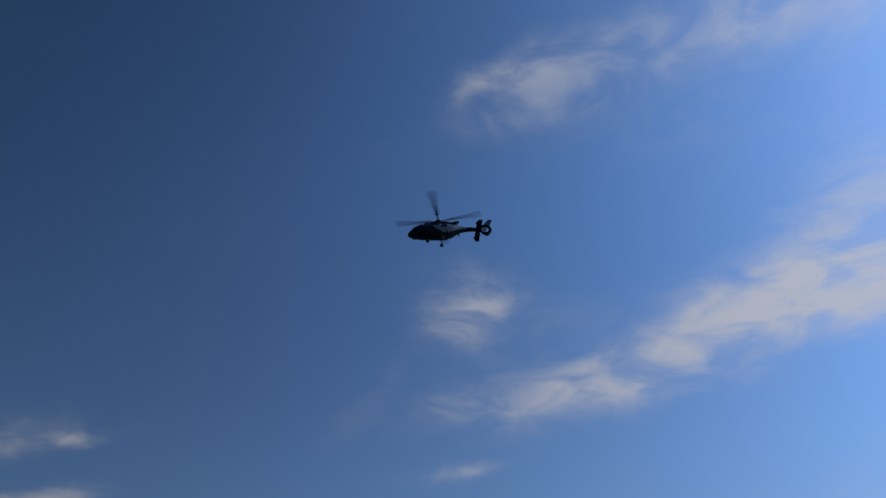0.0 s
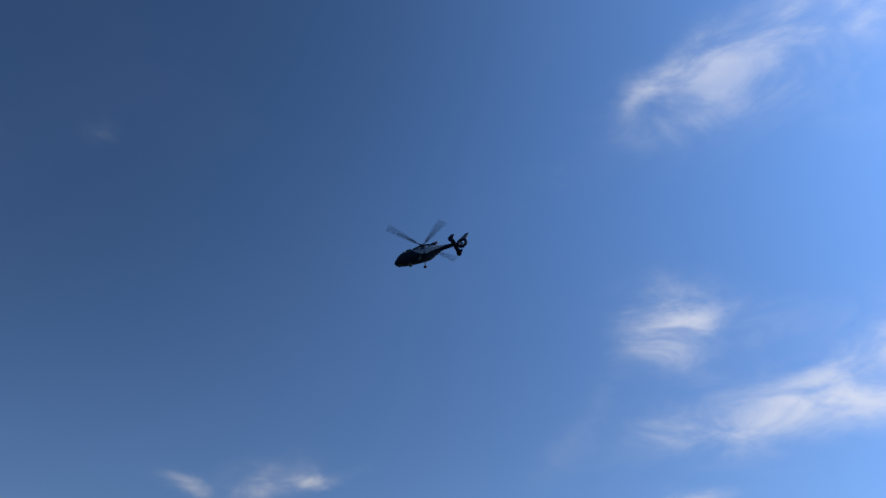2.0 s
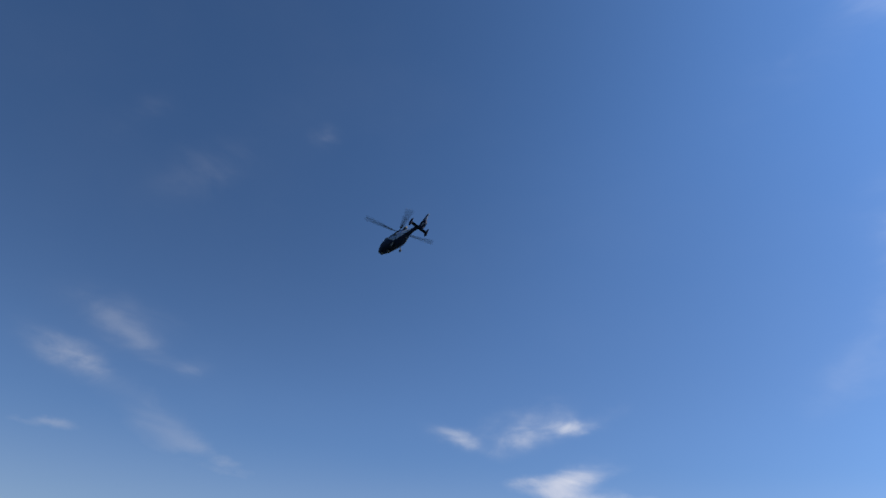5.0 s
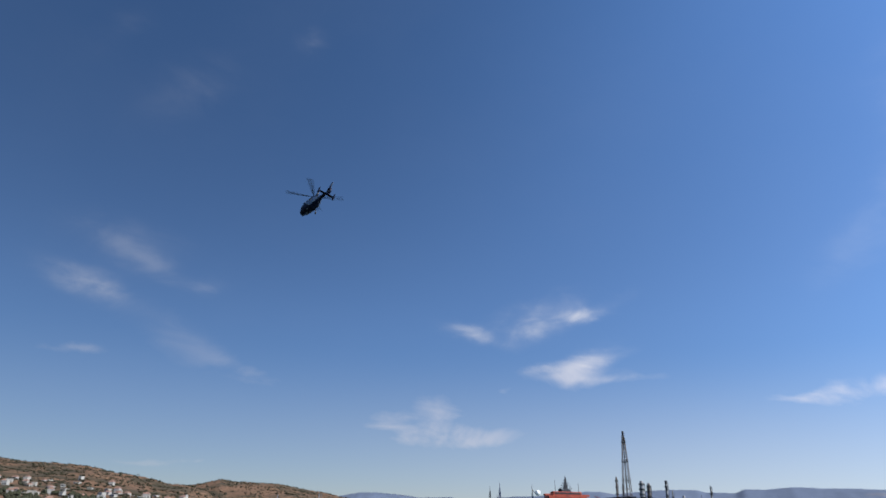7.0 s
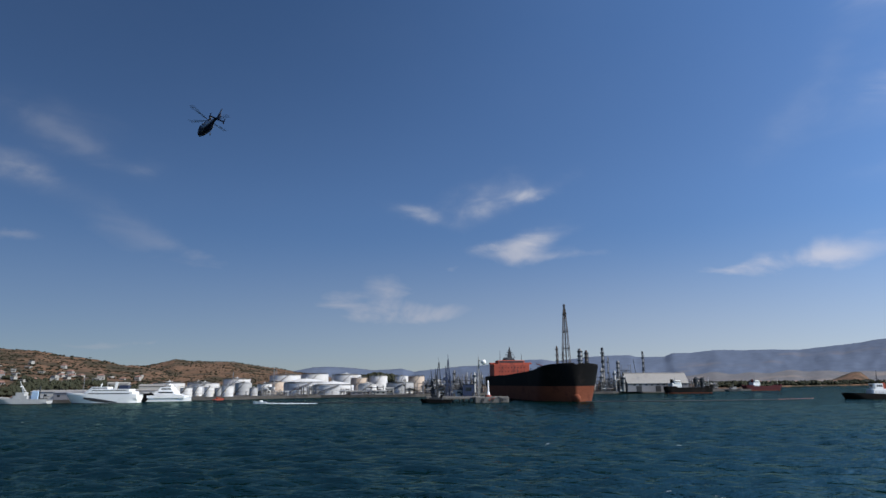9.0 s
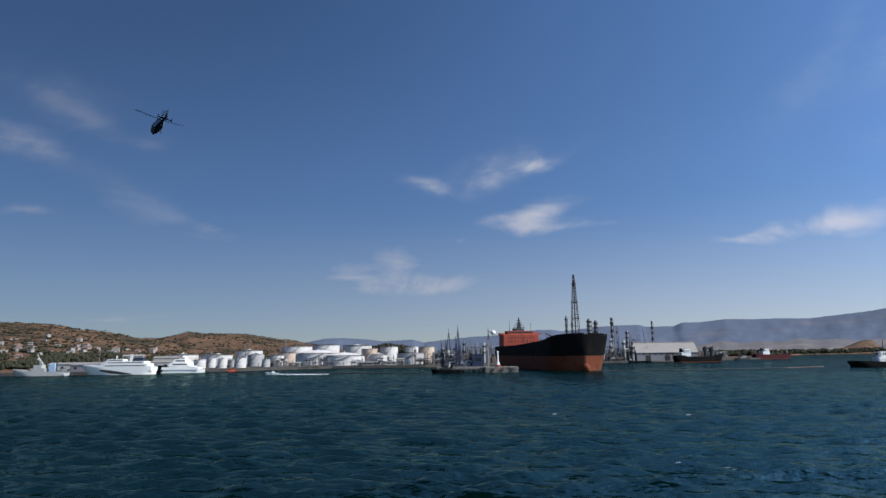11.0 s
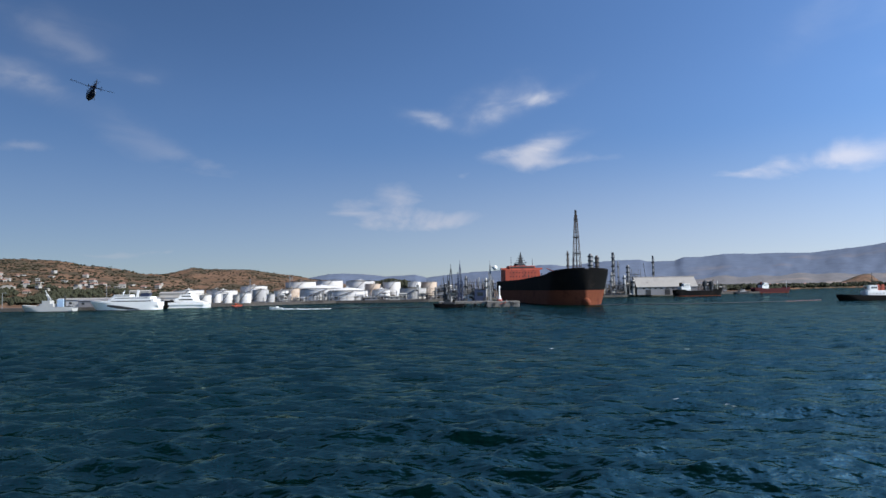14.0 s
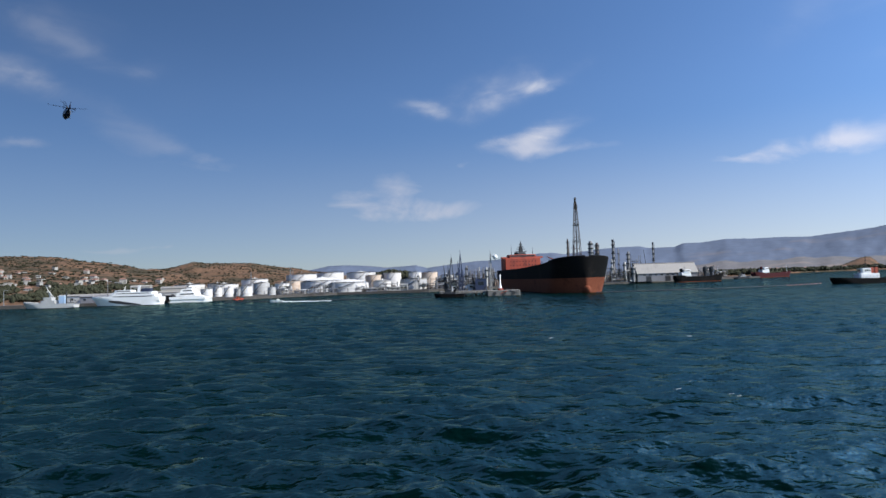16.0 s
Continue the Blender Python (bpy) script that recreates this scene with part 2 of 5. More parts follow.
TANK_BEIGE = mat("tank beige paint", (0.442, 0.357, 0.272), 0.6, var=0.08, scale=0.12, second=(0.34, 0.238, 0.17))
GREY = mat("grey steel paint", (0.143, 0.146, 0.15), 0.6, var=0.15, scale=0.4, second=(0.0975, 0.09, 0.0825))
DARK = matt(mat("dark steel", (0.035, 0.037, 0.04), 0.55, var=0.3, scale=0.4))
BLACK = matt(mat("black hull paint", (0.004, 0.004, 0.0042), 0.85, var=0.25, scale=0.12, second=(0.011, 0.009, 0.008)))
RED = matt(mat("red antifouling paint", (0.125, 0.0387, 0.0206), 0.8, var=0.2, scale=0.15, second=(0.0874, 0.025, 0.0144)))
ORANGE = mat("orange paint", (0.24, 0.0336, 0.0128), 0.75, var=0.2, scale=0.25, second=(0.112, 0.016, 0.008))
BUOY = mat("orange float plastic", (0.12, 0.045, 0.035), 0.5, var=0.15, scale=1.0)
MAROON = matt(mat("dark maroon hull paint", (0.05, 0.014, 0.016), 0.8, var=0.2, scale=0.2))
BLUE = mat("blue paint", (0.009, 0.017, 0.045), 0.5, var=0.2, scale=0.4)
PALE_BLUE = mat("pale blue paint", (0.28, 0.38, 0.5), 0.5, var=0.1, scale=0.4)
RUST = mat("rusty steel", (0.0638, 0.0465, 0.0375), 0.8, var=0.3, scale=0.4, second=(0.0975, 0.09, 0.0825))
STEEL = mat("weathered silver cladding", (0.168, 0.168, 0.164), 0.6, var=0.2, scale=0.3, second=(0.112, 0.1, 0.088))
SHEET = mat("pale ribbed sheet roofing", (0.21, 0.199, 0.18), 0.6, var=0.1, scale=0.1, second=(0.165, 0.154, 0.143))
WALL_GREY = mat("grey sheet wall", (0.15, 0.15, 0.158), 0.7, var=0.1, scale=0.1)
STUCCO = mat("white stucco", (0.255, 0.246, 0.22), 0.85, var=0.08, scale=0.3)
ROOF_TILE = mat("terracotta tiles", (0.165, 0.0938, 0.0675), 0.85, var=0.2, scale=0.5)
GLASS = mat("dark window glass", (0.012, 0.016, 0.02), 0.08, var=0.1)
NAVY = matt(mat("navy blue paint", (0.006, 0.009, 0.024), 0.5, var=0.15, scale=0.8))
STRIPE = mat("pale grey blue stripe paint", (0.12, 0.155, 0.225), 0.5, var=0.1)
FIN_BLUE = mat("slate blue paint", (0.04, 0.052, 0.085), 0.5, var=0.1)
BLADE = mat("rotor blade composite", (0.03, 0.03, 0.034), 0.5, var=0.15)
RUBBER = mat("black rubber", (0.02, 0.02, 0.02), 0.85, var=0.2)
FOAM = mat("churned white foam", (0.75, 0.8, 0.82), 0.8, var=0.1, scale=0.4)
CANVAS = mat("beige canvas", (0.62, 0.53, 0.42), 0.9, var=0.06, scale=4)
def make_translucent(m):
    """Sunlight glows through thin cloth."""
    nt = m.node_tree
    b, out = nt.nodes["Principled BSDF"], nt.nodes["Material Output"]
    t, mix = nt.nodes.new("ShaderNodeBsdfTranslucent"), nt.nodes.new("ShaderNodeMixShader")
    t.inputs["Color"].default_value = (0.72, 0.6, 0.45, 1)
    mix.inputs[0].default_value = 0.55
    nt.links.new(b.outputs[0], mix.inputs[1])
    nt.links.new(t.outputs[0], mix.inputs[2])
    nt.links.new(mix.outputs[0], out.inputs["Surface"])


make_translucent(CANVAS)
HEM = mat("brown canvas binding", (0.1, 0.07, 0.05), 0.9, var=0.1, scale=6)
DECK = mat("grey deck paint", (0.3, 0.31, 0.32), 0.8, var=0.1)


# ---- mesh helpers ----
class Shape:
    """Vertices and faces of one mesh."""

    def __init__(self):
        self.v, self.f = [], []

    def add(self, verts, faces):
        k = len(self.v)
        self.v += [tuple(p) for p in verts]
        self.f += [tuple(i + k for i in f) for f in faces]
        return self

    def rings(self, rings, cap0=True, cap1=True, closed=True):
        n = len(rings[0])
        faces = []
        for j in range(len(rings) - 1):
            for i in range(n if closed else n - 1):
                i2 = (i + 1) % n
                faces.append((j * n + i, j * n + i2, (j + 1) * n + i2, (j + 1) * n + i))
        if cap0:
            faces.append(tuple(reversed(range(n))))
        if cap1:
            faces.append(tuple((len(rings) - 1) * n + i for i in range(n)))
        return self.add([p for r in rings for p in r], faces)

    def box(self, x, y, z, sx, sy, sz, c=0.06, turn=0.0):
        """A box from z upwards, centred on x, y, with chamfered upright and top edges."""
        c = min(c, sx * 0.2, sy * 0.2, sz * 0.3)
        ca, sa = math.cos(turn), math.sin(turn)

        def ring(ax, ay, h):
            pts = ((ax, ay - c), (ax - c, ay), (-ax + c, ay), (-ax, ay - c), (-ax, -ay + c), (-ax + c, -ay), (ax - c, -ay), (ax, -ay + c))
            return [(x + px * ca - py * sa, y + px * sa + py * ca, h) for px, py in pts]

        return self.rings([ring(sx / 2, sy / 2, z), ring(sx / 2, sy / 2, z + sz - c), ring(sx / 2 - c, sy / 2 - c, z + sz)])

    def rod(self, a, b, r, r2=None, n=8):
        a, b = Vector(a), Vector(b)
        d = (b - a).normalized()
        s = d.cross((0, 0, 1) if abs(d.z) < 0.95 else (1, 0, 0)).normalized()
        t = d.cross(s)
        r2 = r if r2 is None else r2
        return self.rings([[p + (s * math.cos(2 * math.pi * i / n) + t * math.sin(2 * math.pi * i / n)) * q for i in range(n)] for p, q in ((a, r), (b, r2))])

    def lathe(self, x, y, profile, n=32):
        return self.rings([[(x + r * math.cos(2 * math.pi * i / n), y + r * math.sin(2 * math.pi * i / n), z) for i in range(n)] for r, z in profile])

    def mesh(self, name, material, smooth=None):
        me = bpy.data.meshes.new(name)
        me.from_pydata(self.v, [], self.f)
        me.materials.append(material)
        bm = bmesh.new()
        bm.from_mesh(me)
        bmesh.ops.recalc_face_normals(bm, faces=bm.faces[:])
        bm.to_mesh(me)
        bm.free()
        if smooth:
            me.shade_smooth()
            me.set_sharp_from_angle(angle=radians(smooth))
        return me


def part(name, shape, material, parent=None, label="", smooth=None):
    ob = new(name, shape.mesh(name, material, smooth) if isinstance(shape, Shape) else shape)
    ob.parent = parent
    return tagged(ob, label) if label else ob


def thing(name, m, label, category, group="", kind=""):
    ob = new(name)
    ob.matrix_world = m
    return tagged(ob, label, category, group, kind)


# ---- the sea ----
def wave_set():
    rng = random.Random(5)
    out = []
    for k in range(32):
        lam = 1.0 * 1.105 ** k
        ang = radians(-100 + rng.gauss(0, 30))
        out.append((2 * math.pi / lam, math.cos(ang), math.sin(ang), 0.022 * lam ** 0.95 if lam < 5 else 0.1 * (5 / lam) ** 1.3, rng.uniform(0, 6.28), lam))
    return out


def make_sea():
    dense = np.radians(np.arange(-50, 50.01, 0.26))
    rest = np.radians(np.arange(54, 308, 4.0))
    az = np.concatenate([dense, rest])
    rad = np.concatenate([[4.0], np.geomspace(9.0, 4800.0, 880)])
    A, R = np.meshgrid(az, rad)
    X, Y = R * np.sin(A), R * np.cos(A)
    cell = np.maximum(R * 0.0072, R * radians(0.26))
    dx, dy, H = np.zeros_like(X), np.zeros_like(X), np.zeros_like(X)
    # gusts make some patches rougher than others
    gust = 0.85 + 0.3 * np.sin(X * 0.031 + 1.3 * np.sin(Y * 0.017)) * np.sin(Y * 0.041 + 0.7)
    for k, cx, cy, amp, ph, lam in wave_set():
        fade = np.clip(lam / (cell * 2.6) - 0.6, 0, 1)
        a = amp * fade * gust
        phase = k * (cx * X + cy * Y) + ph + 0.9 * np.sin(0.13 * (X * cy - Y * cx) + ph * 3)
        H += a * np.sin(phase)
        dx += 0.55 * a * cx * np.cos(phase)
        dy += 0.55 * a * cy * np.cos(phase)
    near = np.abs(A) < radians(51)
    H, dx, dy = H * near, dx * near, dy * near
    X, Y = X + dx, Y + dy
    nr, nc = X.shape
    verts = np.stack([X.ravel(), Y.ravel(), H.ravel()], 1)
    i = np.arange(nr - 1)[:, None] * nc
    j = np.arange(nc)
    j2 = (j + 1) % nc
    faces = np.stack([(i + j), (i + j2), (i + nc + j2), (i + nc + j)], -1).reshape(-1, 4)
    me = bpy.data.meshes.new("sea")
    me.vertices.add(len(verts))
    me.vertices.foreach_set("co", verts.ravel())
    me.loops.add(faces.size)
    me.loops.foreach_set("vertex_index", faces[:, ::-1].ravel().astype(np.int32))
    me.polygons.add(len(faces))
    me.polygons.foreach_set("loop_start", np.arange(0, faces.size, 4, dtype=np.int32))
    me.polygons.foreach_set("use_smooth", np.ones(len(faces), bool))
    me.update(calc_edges=True)
    me.validate()
    me.materials.append(WATER)
    return tagged(new("water", me), "choppy dark blue-green sea with small whitecaps", "sea", kind="structure")


sea = make_sea()


# ---- the land ----
SHORE_U = (-1.8, -0.68, -0.52, -0.42, -0.366, -0.304, -0.163, -0.02, 0.1, 0.2865, 0.40, 0.525, 0.535, 0.565, 0.66, 1.0, 1.8)
SHORE_Y = (330, 386, 392, 424, 433, 444, 500, 500, 560, 601, 668, 752, 1150, 1235, 1390, 1500, 1500)
RIDGE_U = (-1.8, -0.917, -0.695, -0.593, -0.526, -0.464, -0.43, -0.405, -0.37)
RIDGE_V = (0.09, 0.0705, 0.0571, 0.0505, 0.040, 0.0295, 0.0262, 0.02, -0.006)
BACK_U = (-0.47, -0.43, -0.41, -0.389, -0.34, -0.296, -0.26, -0.2, -0.163, -0.1)
BACK_V = (0.02, 0.0270, 0.0305, 0.0361, 0.0342, 0.0327, 0.027, 0.0165, 0.0125, -0.004)


def ground_z(x, y):
    """The height of the land at a place behind the shore."""
    u = x / y
    y0 = np.interp(u, SHORE_U, SHORE_Y)
    ha = 1250 * np.interp(u, RIDGE_U, RIDGE_V) + 8.4
    s = np.clip((y - y0 - 45) / (1250 - y0 - 45), 0, 1)
    fall = 1 - np.clip((y - 1250) / 900, 0, 1) ** 1.5
    hill = np.maximum(ha, 0) * s ** 1.15 * fall
    hb = 1700 * np.interp(u, BACK_U, BACK_V) + 8.4
    s2 = np.clip((y - 950) / 750, 0, 1)
    fall2 = 1 - np.clip((y - 1700) / 900, 0, 1) ** 1.5
    hill = np.maximum(hill, np.maximum(hb, 0) * (3 * s2 ** 2 - 2 * s2 ** 3) * fall2)
    knoll = 32 * np.exp(-((u - 0.672) / (0.042 if u < 0.672 else 0.016)) ** 2 - ((y - 1750) / 160) ** 2)
    wood = 17 * np.exp(-((u + 0.075) / 0.05) ** 2 - ((y - 1000) / 90) ** 2)
    rough = noise.fractal(Vector((x * 0.012, y * 0.012, 0)), 0.9, 2.1, 4) * 5.5 * min(1, hill / 25)
    return 1.6 + hill + knoll + wood + rough


def make_ground():
    us = np.concatenate([np.linspace(-1.8, -0.8, 20)[:-1], np.linspace(-0.8, -0.1, 190), np.linspace(-0.1, 0.72, 110)[1:], np.linspace(0.72, 1.8, 14)[1:]])
    verts, faces = [], []
    rows = 74
    for u in us:
        y0 = float(np.interp(u, SHORE_U, SHORE_Y))
        end = 4650 / math.sqrt(1 + u * u)
        ys = [y0, y0] + list(np.concatenate([np.linspace(y0 + 3, 1900, rows - 8), np.geomspace(1990, end, 6)]))
        for k, y in enumerate(ys):
            verts.append((u * y, y, -3.0 if k == 0 else 1.6 if k == 1 else ground_z(u * y, y)))
    for i in range(len(us) - 1):
        for k in range(rows - 1):
            faces.append((i * rows + k, (i + 1) * rows + k, (i + 1) * rows + k + 1, i * rows + k + 1))
    s = Shape().add(verts, faces)
    return tagged(part("ground", s, SOIL, smooth=40), "dry brown hillside and shore dotted with scrub", "ground", kind="structure")


make_ground()


def make_quay():
    """The paved edge of the harbour and the yards behind it."""
    us = np.concatenate([np.linspace(-1.0, -0.38, 40), np.linspace(-0.375, 0.527, 120)])
    verts, faces = [], []
    for u in us:
        y0 = float(np.interp(u, SHORE_U, SHORE_Y)) - 1.2
        depth = 24 if u < -0.38 else 150 if u < 0.05 else 90
        for y, z in ((y0, -3), (y0, 1.9), (y0 + 1.0, 1.9), (y0 + 1.2, 1.66), (y0 + depth, 1.68), (y0 + depth + 2, 1.4)):
            verts.append((u * y, y, z))
    for i in range(len(us) - 1):
        for k in range(5):
            faces.append((i * 6 + k, (i + 1) * 6 + k, (i + 1) * 6 + k + 1, i * 6 + k + 1))
    tagged(part("quay", Shape().add(verts, faces), YARD), "dark stained concrete quay edge and paved yards", "quay", kind="structure")


make_quay()


def make_mountains(name, us, vs, r_ridge, r_foot, material, label, seed):
    u_all = np.linspace(us[0], us[-1], 300)
    verts, faces = [], []
    steps = 16
    for u in u_all:
        v = float(np.interp(u, us, vs))
        top = 10 + v * r_ridge / math.sqrt(1 + u * u)
        for k in range(steps + 1):
            s = k / steps
            r = r_foot + (r_ridge - r_foot) * s
            y = r / math.sqrt(1 + u * u)
            fold = noise.fractal(Vector((u * 14 + seed, s * 2.2, seed)), 0.8, 2.2, 4)
            z = top * s ** 1.25 + fold * 34 * s * (1 - s) * 2 + (noise.noise(Vector((u * 130, seed, 0))) * 2.2 if k == steps else 0)
            verts.append((u * y, y, z))
        y = (r_ridge + 120) / math.sqrt(1 + u * u)
        verts.append((u * y, y, -5))
    n = steps + 2
    for i in range(len(u_all) - 1):
        for k in range(n - 1):
            faces.append((i * n + k, (i + 1) * n + k, (i + 1) * n + k + 1, i * n + k + 1))
    tagged(part(name, Shape().add(verts, faces), material, smooth=60), label, "mountains", kind="structure")


# both ridges carry their haze in the material's colour
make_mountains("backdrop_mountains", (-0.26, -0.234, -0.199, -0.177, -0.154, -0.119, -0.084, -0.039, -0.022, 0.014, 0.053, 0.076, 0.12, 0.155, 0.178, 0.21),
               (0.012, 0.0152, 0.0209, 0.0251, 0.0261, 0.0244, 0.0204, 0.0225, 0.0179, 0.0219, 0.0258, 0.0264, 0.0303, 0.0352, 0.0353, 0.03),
               4200, 3300, FAR_HAZE, "low mountain ridge in the far distance, tinted blue for haze", 3.1)
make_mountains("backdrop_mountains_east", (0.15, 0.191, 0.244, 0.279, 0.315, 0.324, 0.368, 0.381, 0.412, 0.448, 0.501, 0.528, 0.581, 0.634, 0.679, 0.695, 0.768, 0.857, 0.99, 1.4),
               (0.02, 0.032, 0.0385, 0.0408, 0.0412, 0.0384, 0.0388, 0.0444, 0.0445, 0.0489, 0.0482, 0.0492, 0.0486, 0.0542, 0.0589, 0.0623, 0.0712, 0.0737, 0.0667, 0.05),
               4550, 2900, FAR_HAZE, "long mountain range in the far distance, tinted blue for haze", 8.6)


def far_plain():
    """The pale dusty plain and low town at the mountains' foot."""
    verts, faces = [], []
    us = np.linspace(0.3, 1.1, 120)
    for u in us:
        for k, (r, h) in enumerate(((2300, 0), (2450, 10 + 8 * noise.noise(Vector((u * 40, 0, 0)))), (2800, 46 + 16 * noise.noise(Vector((u * 22, 3, 0)))), (2950, 30))):
            y = r / math.sqrt(1 + u * u)
            verts.append((u * y, y, h * min(1, (u - 0.28) * 6) if u < 0.5 else h))
    for i in range(len(us) - 1):
        for k in range(3):
            faces.append((i * 4 + k, (i + 1) * 4 + k, (i + 1) * 4 + k + 1, i * 4 + k + 1))
    tagged(part("backdrop_plain", Shape().add(verts, faces), FAR_PLAIN, smooth=60), "pale dusty plain at the foot of the mountains", "plain", kind="structure")


far_plain()

PHI = (1 + 5 ** 0.5) / 2
ICO = [Vector(p).normalized() for p in ((-1, PHI, 0), (1, PHI, 0), (-1, -PHI, 0), (1, -PHI, 0), (0, -1, PHI), (0, 1, PHI), (0, -1, -PHI), (0, 1, -PHI), (PHI, 0, -1), (PHI, 0, 1), (-PHI, 0, -1), (-PHI, 0, 1))]
ICO_F = [(0, 11, 5), (0, 5, 1), (0, 1, 7), (0, 7, 10), (0, 10, 11), (1, 5, 9), (5, 11, 4), (11, 10, 2), (10, 7, 6), (7, 1, 8), (3, 9, 4), (3, 4, 2), (3, 2, 6), (3, 6, 8), (3, 8, 9), (4, 9, 5), (2, 4, 11), (6, 2, 10), (8, 6, 7), (9, 8, 1)]


def clump(s, rng, x, y, z, r, h):
    for _ in range(rng.randint(2, 4)):
        ox, oy, q = rng.gauss(0, r * 0.45), rng.gauss(0, r * 0.45), rng.uniform(0.55, 0.95)
        s.add([(x + ox + p.x * r * q * rng.uniform(0.7, 1.25), y + oy + p.y * r * q * rng.uniform(0.7, 1.25), z + h * 0.5 + rng.uniform(-0.1, 0.15) * h + p.z * h * 0.5 * q * rng.uniform(0.75, 1.2)) for p in ICO], ICO_F)


def scatter_green():
    rng = random.Random(11)
    bushes = Shape()
    for _ in range(15000):
        u = rng.uniform(-0.82, -0.16)
        y0 = float(np.interp(u, SHORE_U, SHORE_Y))
        y = y0 + 90 + (1750 - y0) * rng.random() ** 0.8
        if noise.noise(Vector((u * 24, y * 0.006, 2))) + rng.uniform(-0.6, 0.6) < -0.05:
            continue
        z = ground_z(u * y, y)
        if z < 4:
            continue
        r = rng.uniform(0.7, 2.3)
        clump(bushes, rng, u * y, y, z - 0.3, r, r * rng.uniform(0.9, 1.3))
    tagged(part("hillside_scrub", bushes, SCRUB), "dark green scrub scattered over the dry hillside", "scrub", kind="stuff")
    wood = Shape()
    # woods at the hill's foot, on the low rise behind the tanks and along the far shore
    for _ in range(900):
        u = rng.uniform(-0.80, -0.40)
        y = float(np.interp(u, SHORE_U, SHORE_Y)) + rng.uniform(60, 260)
        if noise.noise(Vector((u * 18, y * 0.012, 7))) > 0.12:
            continue
        clump(wood, rng, u * y, y, ground_z(u * y, y) - 0.3, rng.uniform(1.3, 3), rng.uniform(2.2, 5.5))
    for _ in range(420):
        u = rng.gauss(-0.085, 0.04)
        y = rng.uniform(920, 1060)
        clump(wood, rng, u * y, y, ground_z(u * y, y) - 0.3, rng.uniform(2.5, 4.5), rng.uniform(5, 10))
    for _ in range(300):
        u = rng.uniform(-0.36, -0.14)
        y = rng.uniform(830, 1000)
        clump(wood, rng, u * y, y, ground_z(u * y, y) - 0.3, rng.uniform(2.5, 4.5), rng.uniform(4, 9))
    for _ in range(1100):
        u = rng.uniform(0.42, 0.85)
        y = float(np.interp(u, SHORE_U, SHORE_Y)) + 6 + 420 * rng.random() ** 1.8
        if u < 0.53:
            y = rng.uniform(900, 1350)
        if 0.6 < u < 0.72 and y > 1500:
            continue
        clump(wood, rng, u * y, y, ground_z(u * y, y) - 0.3, rng.uniform(2.5, 6), rng.uniform(4, 11))
    tagged(part("distant_woods", wood, LEAF), "dark green trees along the shore and hill foot", "woods", kind="stuff")


scatter_green()


# ---- the helicopter ----
def body_ring(x, half, top, bottom, sq=2.4, n=20):
    """A rounded section across the x axis."""
    c, h = (top + bottom) / 2, (top - bottom) / 2
    out = []
    for i in range(n):
        a = 2 * math.pi * i / n
        ca, sa = math.cos(a), math.sin(a)
        out.append((x, half * math.copysign(abs(ca) ** (2 / sq), ca), c + h * math.copysign(abs(sa) ** (2 / sq), sa)))
    return out


